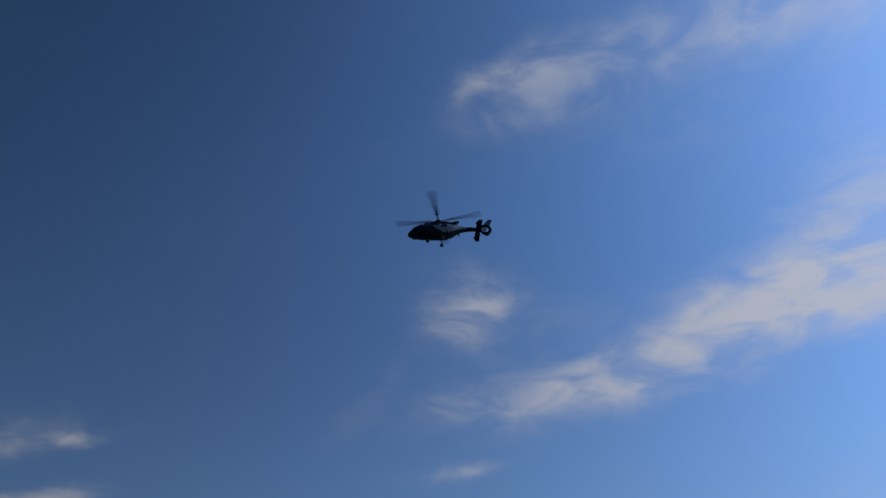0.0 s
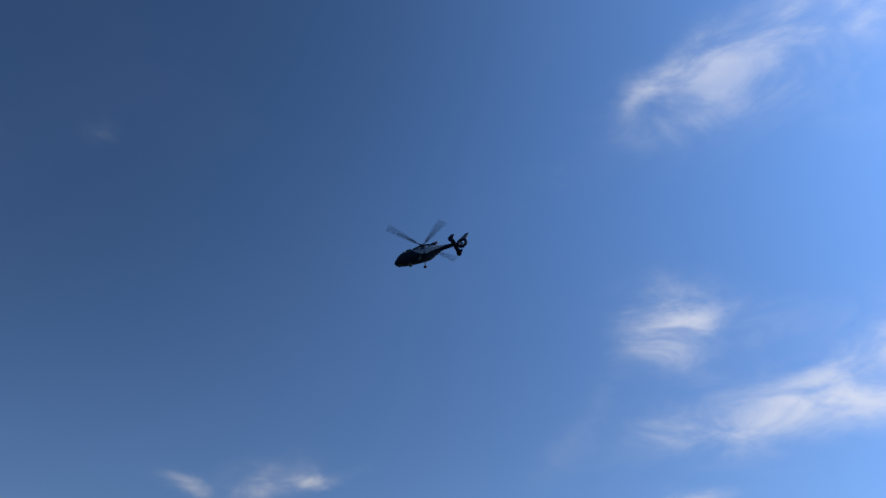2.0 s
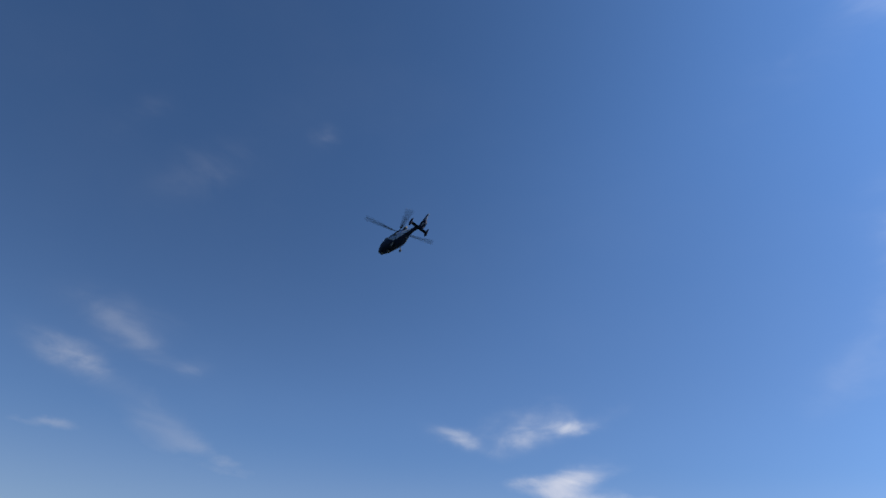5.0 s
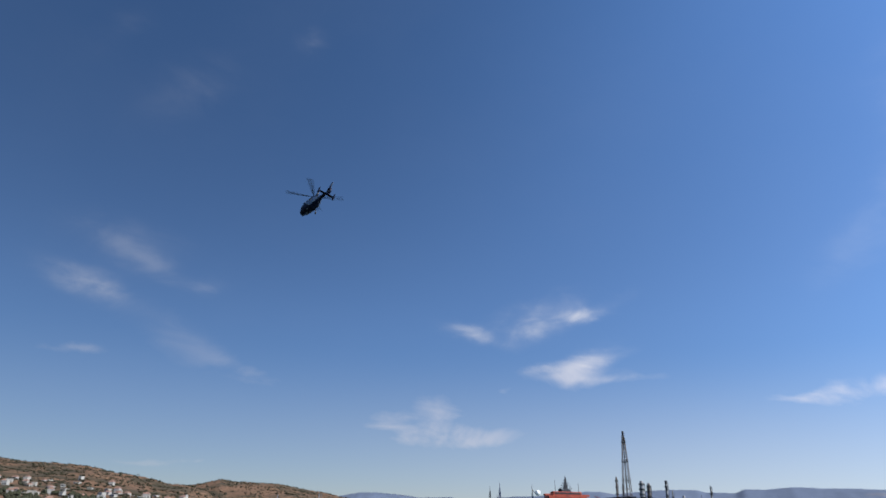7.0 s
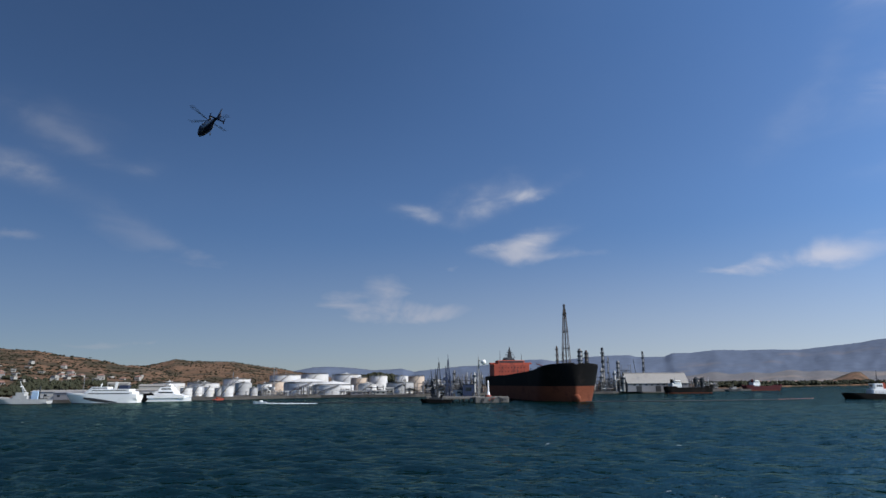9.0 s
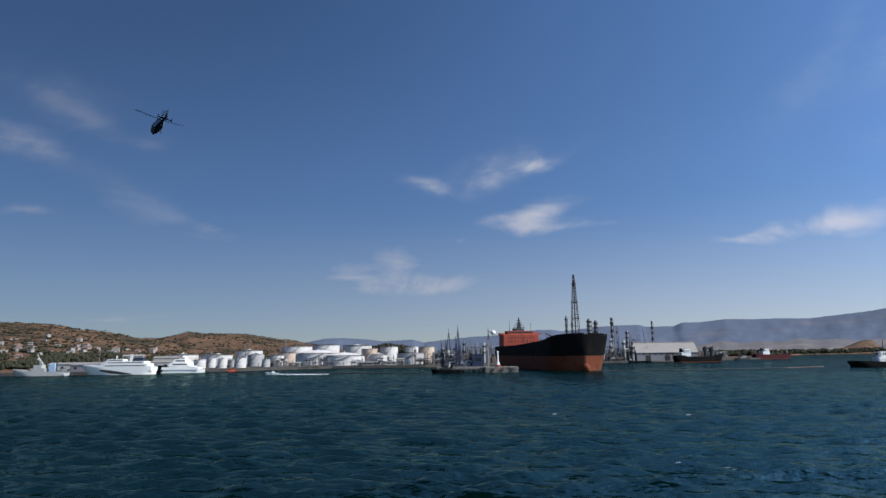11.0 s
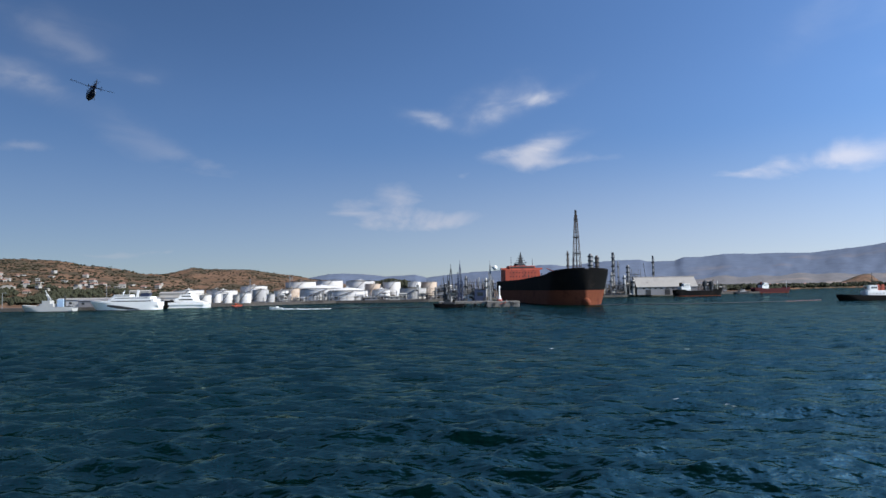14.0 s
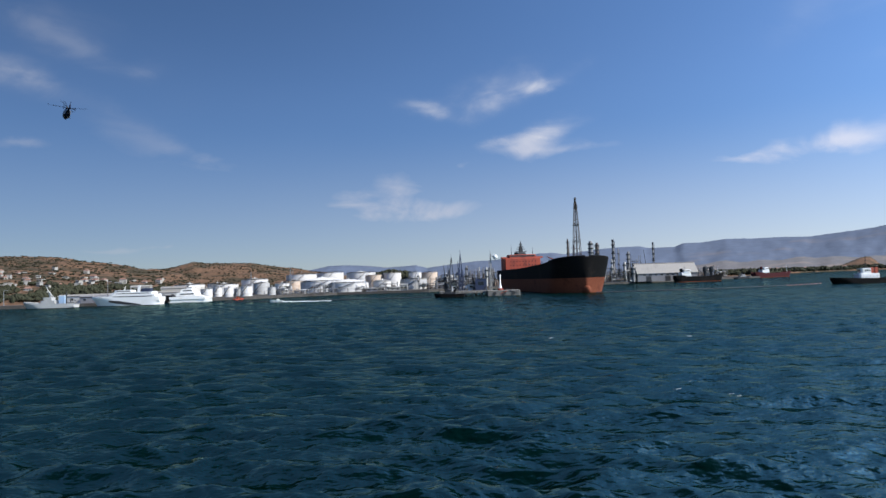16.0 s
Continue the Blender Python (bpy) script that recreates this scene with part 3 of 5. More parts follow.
def make_helicopter():
    h = thing("helicopter", pose(0, 0, 60), "dark navy helicopter with an enclosed tail rotor, in flight", "helicopter")
    frames = ((4.62, 0.12, -0.5, -0.78), (4.4, 0.44, -0.22, -0.98), (3.9, 0.72, 0.08, -1.1), (3.2, 0.92, 0.52, -1.18), (2.5, 1.02, 0.86, -1.22), (1.7, 1.06, 0.98, -1.24),
              (0.4, 1.06, 1.0, -1.24), (-0.6, 1.02, 1.0, -1.16), (-1.3, 0.88, 0.98, -0.92), (-1.9, 0.64, 0.92, -0.55), (-2.4, 0.44, 0.84, -0.24), (-3.2, 0.31, 0.72, 0.0), (-4.6, 0.24, 0.63, 0.12), (-5.5, 0.2, 0.6, 0.16))

    def skin(x, z, side):
        """A point just proud of the fuselage's flank at that station and height."""
        xs = [-f[0] for f in frames]
        half, top, bottom = (float(np.interp(-x, xs, [f[k] for f in frames])) for k in (1, 2, 3))
        q = min(0.98, abs(z - (top + bottom) / 2) / ((top - bottom) / 2))
        return (x, side * (half * (1 - q ** 2.4) ** (1 / 2.4) + 0.025), z)

    hull = Shape().rings([body_ring(*f) for f in frames])
    part("fuselage", hull, NAVY, h, smooth=40)
    cowl = Shape().rings([body_ring(*r) for r in ((2.2, 0.3, 1.0, 0.6), (1.6, 0.6, 1.26, 0.6), (0.6, 0.74, 1.46, 0.6), (-0.6, 0.74, 1.42, 0.6), (-1.5, 0.6, 1.24, 0.6), (-2.2, 0.4, 0.98, 0.6))])
    part("engine_cowling", cowl, NAVY, h, smooth=40)
    for y in (-0.42, 0.42):
        part("exhaust", Shape().rod((-1.4, y, 1.15), (-2.35, y * 1.15, 1.22), 0.17, 0.2, 12), DARK, h)
    glass = Shape().rings([body_ring(*r) for r in ((4.02, 0.62, 0.1, -0.3), (3.62, 0.82, 0.34, -0.28), (3.15, 0.945, 0.58, -0.26), (2.7, 1.01, 0.8, -0.2))])
    part("windscreen", glass, GLASS, h, "dark tinted windscreen", smooth=40)
    for side in (-1, 1):
        for x, w in ((2.05, 0.95), (0.85, 1.05), (-0.25, 0.8)):
            s = Shape()
            s.rings([[(x - w / 2, side * 1.03, -0.05), (x + w / 2, side * 1.03, -0.05), (x + w / 2 - 0.12, side * 0.985, 0.62), (x - w / 2 + 0.08, side * 0.985, 0.62)],
                     [(x - w / 2, side * 1.075, -0.05), (x + w / 2, side * 1.075, -0.05), (x + w / 2 - 0.12, side * 1.03, 0.62), (x - w / 2 + 0.08, side * 1.03, 0.62)]])
            part("cabin_window", s, GLASS, h)
        s = Shape()
        flank = ((1.3, 0.1, 0.45), (0.6, -0.4, 0.66), (-0.2, -0.8, 0.72), (-0.9, -0.75, 0.74), (-1.4, -0.5, 0.72), (-1.9, -0.22, 0.68), (-2.6, 0.08, 0.6), (-3.4, 0.25, 0.5))
        rows = [[skin(x, za + (zb - za) * k / 7, side) for k in range(8)] for x, za, zb in flank]
        s.rings([r + [(x, y - side * 0.04, z) for x, y, z in reversed(r)] for r in rows])
        part("side_stripe", s, STRIPE, h, "pale grey-blue band sweeping down the flank", smooth=40)
    # the enclosed tail rotor: a ring in the fin, with its blades
    n = 28
    cx, cz = -5.98, 0.38
    outer, inner = [], []
    for i in range(n):
        a = 2 * math.pi * i / n
        outer.append((0.78 + 0.1 * max(0, math.cos(a + 2.6)), a))
        inner.append((0.53, a))
    ring = [[(cx + r * math.cos(a), y, cz + r * math.sin(a)) for r, a in ring_pts] for ring_pts, y in ((outer, 0.14), (outer, -0.14), (inner, -0.19), (inner, 0.19), (outer, 0.14))]
    part("tail_rotor_duct", Shape().rings(ring, False, False), NAVY, h, smooth=40)
    part("tail_rotor_hub", Shape().rod((cx, -0.1, cz), (cx, 0.1, cz), 0.16, n=12), GREY, h)
    for i in range(9):
        a = 2 * math.pi * i / 9
        d = Vector((math.cos(a), 0, math.sin(a)))
        e = Vector((-d.z, 0, d.x))
        p0, p1 = Vector((cx, 0, cz)) + d * 0.12, Vector((cx, 0, cz)) + d * 0.52
        part("tail_rotor_blade", Shape().rings([[p + e * 0.05 + Vector((0, 0.05, 0)), p - e * 0.05 + Vector((0, -0.03, 0)), p - e * 0.04 + Vector((0, -0.05, 0))] for p in (p0, p1)]), GREY, h)
    fin = Shape().rings([[(xa, t, z), (xb, t * 0.5, z), (xb, -t * 0.5, z), (xa, -t, z)] for xa, xb, z, t in ((-5.55, -6.62, 0.98, 0.13), (-6.0, -6.8, 1.5, 0.1), (-6.5, -7.02, 2.08, 0.07))])
    part("tail_fin", fin, FIN_BLUE, h, "slate blue raked tail fin")
    skeg = Shape().rings([[(xa, t, z), (xb, t * 0.5, z), (xb, -t * 0.5, z), (xa, -t, z)] for xa, xb, z, t in ((-5.5, -6.4, -0.26, 0.12), (-5.9, -6.45, -0.62, 0.07))])
    part("tail_skeg", skeg, NAVY, h)
    part("tailplane", Shape().rings([[(-4.62, y, 0.2), (-4.9, y, 0.27), (-5.3, y, 0.21), (-4.9, y, 0.15)] for y in (-1.62, -0.2, 0.2, 1.62)]), NAVY, h)
    for y in (-1.64, 1.64):
        part("endplate", Shape().rings([[(xa, y + t, z), (xb, y + t, z), (xb, y - t, z), (xa, y - t, z)] for xa, xb, z, t in ((-4.75, -5.25, -0.42, 0.03), (-4.5, -5.35, 0.2, 0.05), (-4.95, -5.5, 0.8, 0.03))]), NAVY, h)
    # wheels
    for x, y, zb in ((1.95, 0, -1.55), (0.0, 0.95, -1.68), (0.0, -0.95, -1.68)):
        leg = part("landing_gear_leg", Shape().rod((x, y * 0.8, -1.0), (x, y, zb), 0.075, n=8), DARK, h)
        s = Shape()
        for k in ((-0.12, 0.12) if y == 0 else (0.0,)):
            s.rings([[(x + r * math.cos(a), y + k + dy, zb + r * math.sin(a)) for a in np.linspace(0, 2 * math.pi, 16, endpoint=False)] for r, dy in ((0.14, -0.085), (0.24, -0.07), (0.26, 0), (0.24, 0.07), (0.14, 0.085))])
        part("wheel", s, RUBBER, leg)
    part("winch_fairing", Shape().box(3.75, 0.0, -1.34, 0.4, 0.36, 0.36), DARK, h)
    part("belly_antenna", Shape().rod((-2.2, 0, -0.2), (-2.35, 0, -0.85), 0.09, 0.06), DARK, h)
    part("rotor_mast", Shape().lathe(0.4, 0, ((0.32, 1.35), (0.26, 1.55), (0.13, 1.62), (0.13, 1.75)), 14), DARK, h)
    rotor = new("main_rotor")
    rotor.parent = h
    part("rotor_hub", Shape().lathe(0, 0, ((0.12, -0.12), (0.36, -0.05), (0.36, 0.06), (0.14, 0.14)), 16), DARK, rotor)
    for i in range(4):
        a = math.pi / 2 * i
        d, e = Vector((math.cos(a), math.sin(a), 0)), Vector((-math.sin(a), math.cos(a), 0))
        rows = []
        for r, w, lift in ((0.25, 0.08, 0.0), (0.95, 0.09, 0.02), (1.3, 0.2, 0.05), (3.5, 0.21, 0.2), (5.6, 0.2, 0.38), (5.95, 0.12, 0.41)):
            p = d * r + Vector((0, 0, lift))
            rows.append([p + e * w + Vector((0, 0, 0.01)), p + e * w * 0.3 + Vector((0, 0, 0.04)), p - e * w + Vector((0, 0, -0.01)), p + e * w * 0.3 - Vector((0, 0, 0.03))])
        part("rotor_blade", Shape().rings(rows), BLADE, rotor)
    return h, rotor


helicopter, main_rotor = make_helicopter()


# ---- ships ----
def hull_rings(L, B, zs, sheer, bow, rake, sharp=0.0, stern=0.12, n=40):
    """Sections of a hull along +x between the heights zs (0 keel to 1 deck); sheer(s) is the deck's height at s, from 0 at the stern to 1 at the bow."""
    rings = []
    for k in range(n + 1):
        s = 1 - (1 - k / n) ** 1.8
        deck = sheer(s)
        side = []
        for z in zs:
            zz = z if z < 90 else deck
            f = min(1, max(0, zz) / deck)
            fb = bow * (1 - 0.45 * f)
            b = 1.0 if s < 1 - fb else max(0.012, 1 - max(0, (s - 1 + fb) / fb) ** (1.9 - sharp * (1 - f) + 0.9 * f)) ** (0.75 + sharp * 0.5 * (1 - f) - 0.15 * f)
            if s < stern:
                b *= 1 - (1 - s / stern) ** 2 * (0.45 if f < 0.4 else 0.12)
            x = -L / 2 + L * s + (rake * f * max(0, (s - 0.75) * 4) ** 2)
            side.append((x, b * B / 2, zz))
        rings.append(side + [(x, -y, z) for x, y, z in reversed(side)])
    return rings


def add_hull(ship, L, B, sheer, bow, rake, paint_z, upper, lower, deck_mat, **kw):
    if paint_z > 0:
        part("lower_hull", Shape().rings(hull_rings(L, B * 0.998, (-2.0, 0.0, paint_z * 0.5, paint_z), sheer, bow, rake, **kw)), lower, ship, smooth=30)
    part("hull", Shape().rings(hull_rings(L, B, (max(paint_z, -2), paint_z + 0.3 * (sheer(0.5) - paint_z), paint_z + 0.65 * (sheer(0.5) - paint_z), 99), sheer, bow, rake, **kw)), upper, ship, smooth=30)
    rail = [r for r in hull_rings(L, B, (99,), sheer, bow, rake, **kw)]
    s = Shape().rings([[(x, y, z + 0.9), (x, y, z), (x, y * 0.965, z), (x, y * 0.965, z + 0.9)] for (x, y, z), _ in rail])
    s.rings([[(x, y, z + 0.9), (x, y, z), (x, y * 0.965, z), (x, y * 0.965, z + 0.9)] for _, (x, y, z) in rail])
    part("bulwark", s, upper, ship)


def window_row(ship, x, y0, y1, z, n, w, h, front=1):
    for i in range(n):
        y = y0 + (y1 - y0) * (i + 0.5) / n
        part("window", Shape().box(x, y, z, 0.12, w, h, 0.02), GLASS, ship)


def window_side(ship, x0, x1, y, z, n, w, h):
    for i in range(n):
        part("window", Shape().box(x0 + (x1 - x0) * (i + 0.5) / n, y, z, w, 0.12, h, 0.02), GLASS, ship)


def make_tanker():
    t = thing("tanker", pose(70.3, 442.0, 0, 0, 0, -84.2), "black oil tanker with red bottom and orange superstructure, moored", "ship")
    L, B = 185.0, 32.0
    sheer = lambda s: 14.4 + 2.6 * max(0, (s - 0.44) / 0.56) ** 1.1 + 2.6 * max(0, (s - 0.8) / 0.2) ** 1.6
    add_hull(t, L, B, sheer, 0.13, 2.5, 8.2, BLACK, RED, DARK, sharp=0.1)
    bulb = Shape().rings([[(x, r * math.cos(a), 1.6 + r * 1.15 * math.sin(a)) for a in np.linspace(0, 2 * math.pi, 14, endpoint=False)] for x, r in ((86, 2.6), (91, 2.5), (94, 2.0), (95.6, 1.1), (96, 0.2))])
    part("bulbous_bow", bulb, RED, t, smooth=50)
    part("deck", Shape().box(-6, 0, 13.2, 150, 27, 0.8), RUST, t)
    part("forecastle_deck", Shape().rings([[(x, b, 18.9), (x, -b, 18.9), (x, -b, 18.4), (x, b, 18.4)] for x, b in ((66, 13.8), (80, 13.0), (87, 10.4), (92, 4))]), RUST, t)
    house = part("superstructure", Shape().box(-66, 0, 14, 17, 28, 10.4, 0.3), ORANGE, t, "orange painted accommodation block")
    for k in range(3):
        window_row(house, -57.4, -11, 11, 15.5 + 2.9 * k, 9, 0.8, 0.8)
    part("bridge", Shape().box(-64, 0, 24.4, 11, 21, 2.8, 0.3), ORANGE, t)
    part("bridge_wing", Shape().box(-62, 0, 24.2, 4.2, 33, 1.3, 0.2), ORANGE, t)
    part("bridge_window", Shape().box(-58.46, 0, 25.5, 0.14, 19, 1.1, 0.03), GLASS, t)
    part("funnel", Shape().rings([[(x * k - 76, y * k, z) for x, y in ((3.2, 1.6), (2.2, 2.6), (-2.6, 2.6), (-3.6, 1.6), (-3.6, -1.6), (-2.6, -2.6), (2.2, -2.6), (3.2, -1.6))] for k, z in ((1.1, 14), (1, 26), (0.85, 29.5))]), BLACK, t)
    mast = part("radar_mast", Shape().rings([[(-64 + a * w, b * w, z) for a, b in ((1, 1), (-1, 1), (-1, -1), (1, -1))] for w, z in ((3.4, 27.1), (3.0, 28.8), (1.5, 29.2), (1.2, 32), (0.7, 34.0), (0.2, 38))]), DARK, t)
    for z, w in ((29.6, 9.5), (31.4, 7.0), (33.0, 5.0), (35.0, 3)):
        part("yard", Shape().box(-64, 0, z, 0.5, w, 0.4, 0.05), DARK, mast)
    part("radar", Shape().box(-63, 0, 33.2, 0.6, 3.6, 0.5, 0.1), DARK, mast)
    for x, y, z0, z1 in ((-60, 8.5, 27, 33), (-60, -8.5, 27, 34.5), (-70, 5, 27, 32)):
        part("aerial", Shape().rod((x, y, z0 - 0.5), (x, y, z1), 0.22, 0.1), DARK, t)
    # deck gear: cargo lines, hose crane, vent posts, foremast
    for y in (-5, -2.5, 0, 2.5, 5):
        part("cargo_pipe", Shape().rod((-55, y, 15.0), (60, y, 15.0), 0.45, n=8), RUST, t)
    for x in (-40, -22, -4, 14, 32, 48):
        part("pipe_support", Shape().box(x, 0, 14, 0.6, 13, 1.4, 0.1), DARK, t)
    for x, y in ((-30, 7), (-10, -7), (8, 7), (26, -7), (44, 7), (56, -4)):
        part("vent_post", Shape().rod((x, y, 13.9), (x, y, 18.6), 0.28, 0.2).rod((x, y, 18.6), (x, y, 19.2), 0.5, 0.3), DARK, t)
    crane = part("hose_crane", Shape().rod((2, 9, 13.9), (2, 9, 21), 0.9, 0.7, 10), ORANGE, t)
    part("jib", Shape().rod((2, 9, 20.5), (-16, 8, 23.5), 0.5, 0.25), ORANGE, crane)
    part("foremast", Shape().rod((72, 0, 18.8), (72, 0, 27.5), 0.4, 0.2).rod((72, -1.6, 25.6), (72, 1.6, 25.6), 0.12), DARK, t)
    for x, y in ((70, 6), (70, -6), (80, 5), (80, -5)):
        part("windlass", Shape().rod((x, y - 1.2, 19.6), (x, y + 1.2, 19.6), 0.9, n=12).box(x, y, 18.8, 1.8, 0.6, 1.2), DARK, t)
    for side in (-1, 1):
        anchor = part("anchor", Shape().rod((86.2, side * 10.1, 14.4), (86.9, side * 9.6, 11.6), 0.3).rod((86.2, side * 11, 12), (87.5, side * 8.4, 11.6), 0.35), WHITE if side > 0 else DARK, t)
        part("hawse_pipe", Shape().rod((84.6, side * 10.2, 15.2), (86.6, side * 10.0, 14.4), 0.75, 0.6, 12), WHITE, t, "white ringed hawse pipe")
    # load-line and draught marks
    for k in range(5):
        part("draught_mark", Shape().box(90.4, 2.5 + 0.1 * k, 2.4 + 0.95 * k, 0.5, 0.16, 0.3, 0.02), WHITE, t)
    return t


make_tanker()


def make_tug(m, label, hull_mat, house_mat, L=26.0, B=8.5, accent=None, size=1.0, aft=0.0, tall=1.0):
    t = thing("tugboat", m @ Matrix.Scale(size, 4), label, "tugboat")
    sheer = lambda s: 2.0 + 1.5 * max(0, s - 0.35) ** 1.5
    add_hull(t, L, B, sheer, 0.3, 1.2, 0.5, hull_mat, hull_mat, DECK)
    part("deck", Shape().box(-1.5, 0, 1.4, L * 0.86, B * 0.86, 0.5), DECK, t)
    part("deckhouse", Shape().rings([[(x, y, z) for x, y in ((6.0 * k - aft, 2.3 * k), (5 * k - aft, 2.9 * k), (-5.5 - aft, 2.9 * k), (-5.5 - aft, -2.9 * k), (5 * k - aft, -2.9 * k), (6.0 * k - aft, -2.3 * k))] for k, z in ((1, 1.9), (1, 4.3), (0.97, 4.6))]), house_mat, t)
    wheel = part("wheelhouse", Shape().rings([[(x, y, z) for x, y in ((4.2 * k - aft, 1.5), (3.2 * k - aft, 2.1), (-1.2 - aft, 2.1), (-1.2 - aft, -2.1), (3.2 * k - aft, -2.1), (4.2 * k - aft, -1.5))] for k, z in ((1.0, 4.5), (1.0, 5.4), (1.08, 6.6), (1.12, 6.9))]), house_mat, t)
    for side in (-1, 1):
        for x in (-0.4, 0.8, 2.0):
            part("window", Shape().box(x - aft, side * 2.1, 5.45, 0.85, 0.1, 0.85, 0.02), GLASS, wheel)
        for x in (-4, -2, 0, 2, 4):
            part("porthole", Shape().rod((x - aft, side * 2.86, 3.3), (x - aft, side * 2.95, 3.3), 0.22, n=10), GLASS, t)
    for y in (-0.9, 0, 0.9):
        part("window", Shape().box(4.42 - aft, y, 5.45, 0.12, 0.75, 0.85, 0.02), GLASS, wheel)
    for y in (-1.9, 1.9):
        part("funnel", Shape().rings([[(-4.2 - aft + a * k, y + b * k, z) for a, b in ((0.8, 0.5), (-0.8, 0.5), (-0.8, -0.5), (0.8, -0.5))] for k, z in ((1, 4.3), (1, 6.6), (0.8, 7.2))]), accent or hull_mat, t)
    part("mast", Shape().rod((0.6 - aft, 0, 6.8), (0.3 - aft, 0, 12.2), 0.2, 0.09).rod((0.5 - aft, -1.3, 8.8), (0.5 - aft, 1.3, 8.8), 0.09).rod((0.4 - aft, -0.7, 10), (0.4 - aft, 0.7, 10), 0.08), DARK if house_mat is WHITE else GREY, t)
    part("tow_winch", Shape().rod((-7.2 - aft, -1.1, 2.6), (-7.2 - aft, 1.1, 2.6), 0.7, n=12).box(-7.2 - aft, 0, 1.9, 1.6, 2.6, 0.5), DARK, t)
    for k in range(7):
        part("tyre_fender", Shape().rings([[(-L * 0.36 + k * L * 0.11 + (0.5 + r * math.cos(b)) * math.cos(a), -B / 2 - 0.12 + r * math.sin(b), 1.3 + (0.5 + r * math.cos(b)) * math.sin(a)) for b in np.linspace(0, 2 * math.pi, 6, endpoint=False)] for r in (0.16,) for a in np.linspace(0, 2 * math.pi, 13)], False, False), RUBBER, t)
    if tall != 1.0:
        for ob in t.children_recursive:
            if ob.name.split(".")[0] in ("deckhouse", "wheelhouse", "window", "porthole", "funnel", "mast"):
                for v in ob.data.vertices:
                    v.co.z = 1.9 + (v.co.z - 1.9) * tall
    return t


tug_m = pose(241, 364, 0, 0, 0, 180)
tug = make_tug(tug_m, "black-hulled harbour tug with a white wheelhouse under way", BLACK, WHITE, L=36, B=9.5, accent=ORANGE, aft=2.0, tall=1.35)


def make_patrol_ship():
    t = thing("patrol_ship", pose(-223.5, 368, 0, 0, 0, 178), "pale grey-white patrol ship with a tall mast moored at the quay", "ship")
    sheer = lambda s: 1.9 + 1.9 * max(0, s - 0.45) ** 1.4 * 1.6
    add_hull(t, 29, 6.2, sheer, 0.42, 2.0, 0.3, TANK_GREY, DARK, DECK)
    part("deck", Shape().box(-3, 0, 1.5, 21, 5.2, 0.4), DECK, t)
    part("deckhouse", Shape().rings([[(x, y, z) for x, y in ((6 * k, 1.6), (5 * k, 2.2), (-3, 2.2), (-3, -2.2), (5 * k, -2.2), (6 * k, -1.6))] for k, z in ((1, 1.8), (0.92, 4.6))]), TANK_GREY, t)
    part("wheelhouse", Shape().rings([[(x, y, z) for x, y in ((4 * k, 1.4), (3.4 * k, 1.9), (-1, 1.9), (-1, -1.9), (3.4 * k, -1.9), (4 * k, -1.4))] for k, z in ((1, 4.6), (1.05, 6.4))]), TANK_GREY, t)
    window_row(t, 4.1, -1.3, 1.3, 5.2, 4, 0.5, 0.7)
    window_side(t, -0.5, 3.4, -1.95, 5.2, 4, 0.7, 0.7)
    mast = part("mast", Shape().rod((0.8, 0, 6.3), (3.0, 0, 12.5), 0.35, 0.2).rod((-0.8, 0.6, 6.3), (2.6, 0, 11.2), 0.18).rod((-0.8, -0.6, 6.3), (2.6, 0, 11.2), 0.18), TANK_GREY, t)
    part("radar", Shape().box(1.9, 0, 9.4, 0.5, 2.6, 0.4, 0.05), WHITE, mast)
    part("funnel", Shape().rings([[(-6.5 + a * k, b * k, z) for a, b in ((1.7, 1.1), (-1.7, 1.1), (-1.7, -1.1), (1.7, -1.1))] for k, z in ((1, 1.8), (1, 6.4), (0.85, 7.2))]), PALE_BLUE, t, "pale blue funnel")
    part("aft_mast", Shape().rod((-8.6, 0, 1.8), (-8.6, 0, 9.6), 0.4, 0.25).rod((-8.6, -1, 8), (-8.6, 1, 8), 0.12), DARK, t)
    part("gun_mount", Shape().lathe(8.8, 0, ((0.9, 2.3), (0.8, 3.3), (0.3, 3.6)), 12).rod((9.2, 0, 3.1), (11.2, 0, 3.4), 0.09), TANK_GREY, t)
    part("work_boat", Shape().box(-11, 0, 2.4, 3.6, 1.5, 0.8), DARK, t)
    part("deck_crane", Shape().rod((-11, 0, 1.8), (-11, 0, 5), 0.2).rod((-11, 0, 5), (-14, 0, 4.2), 0.14), DARK, t)


make_patrol_ship()


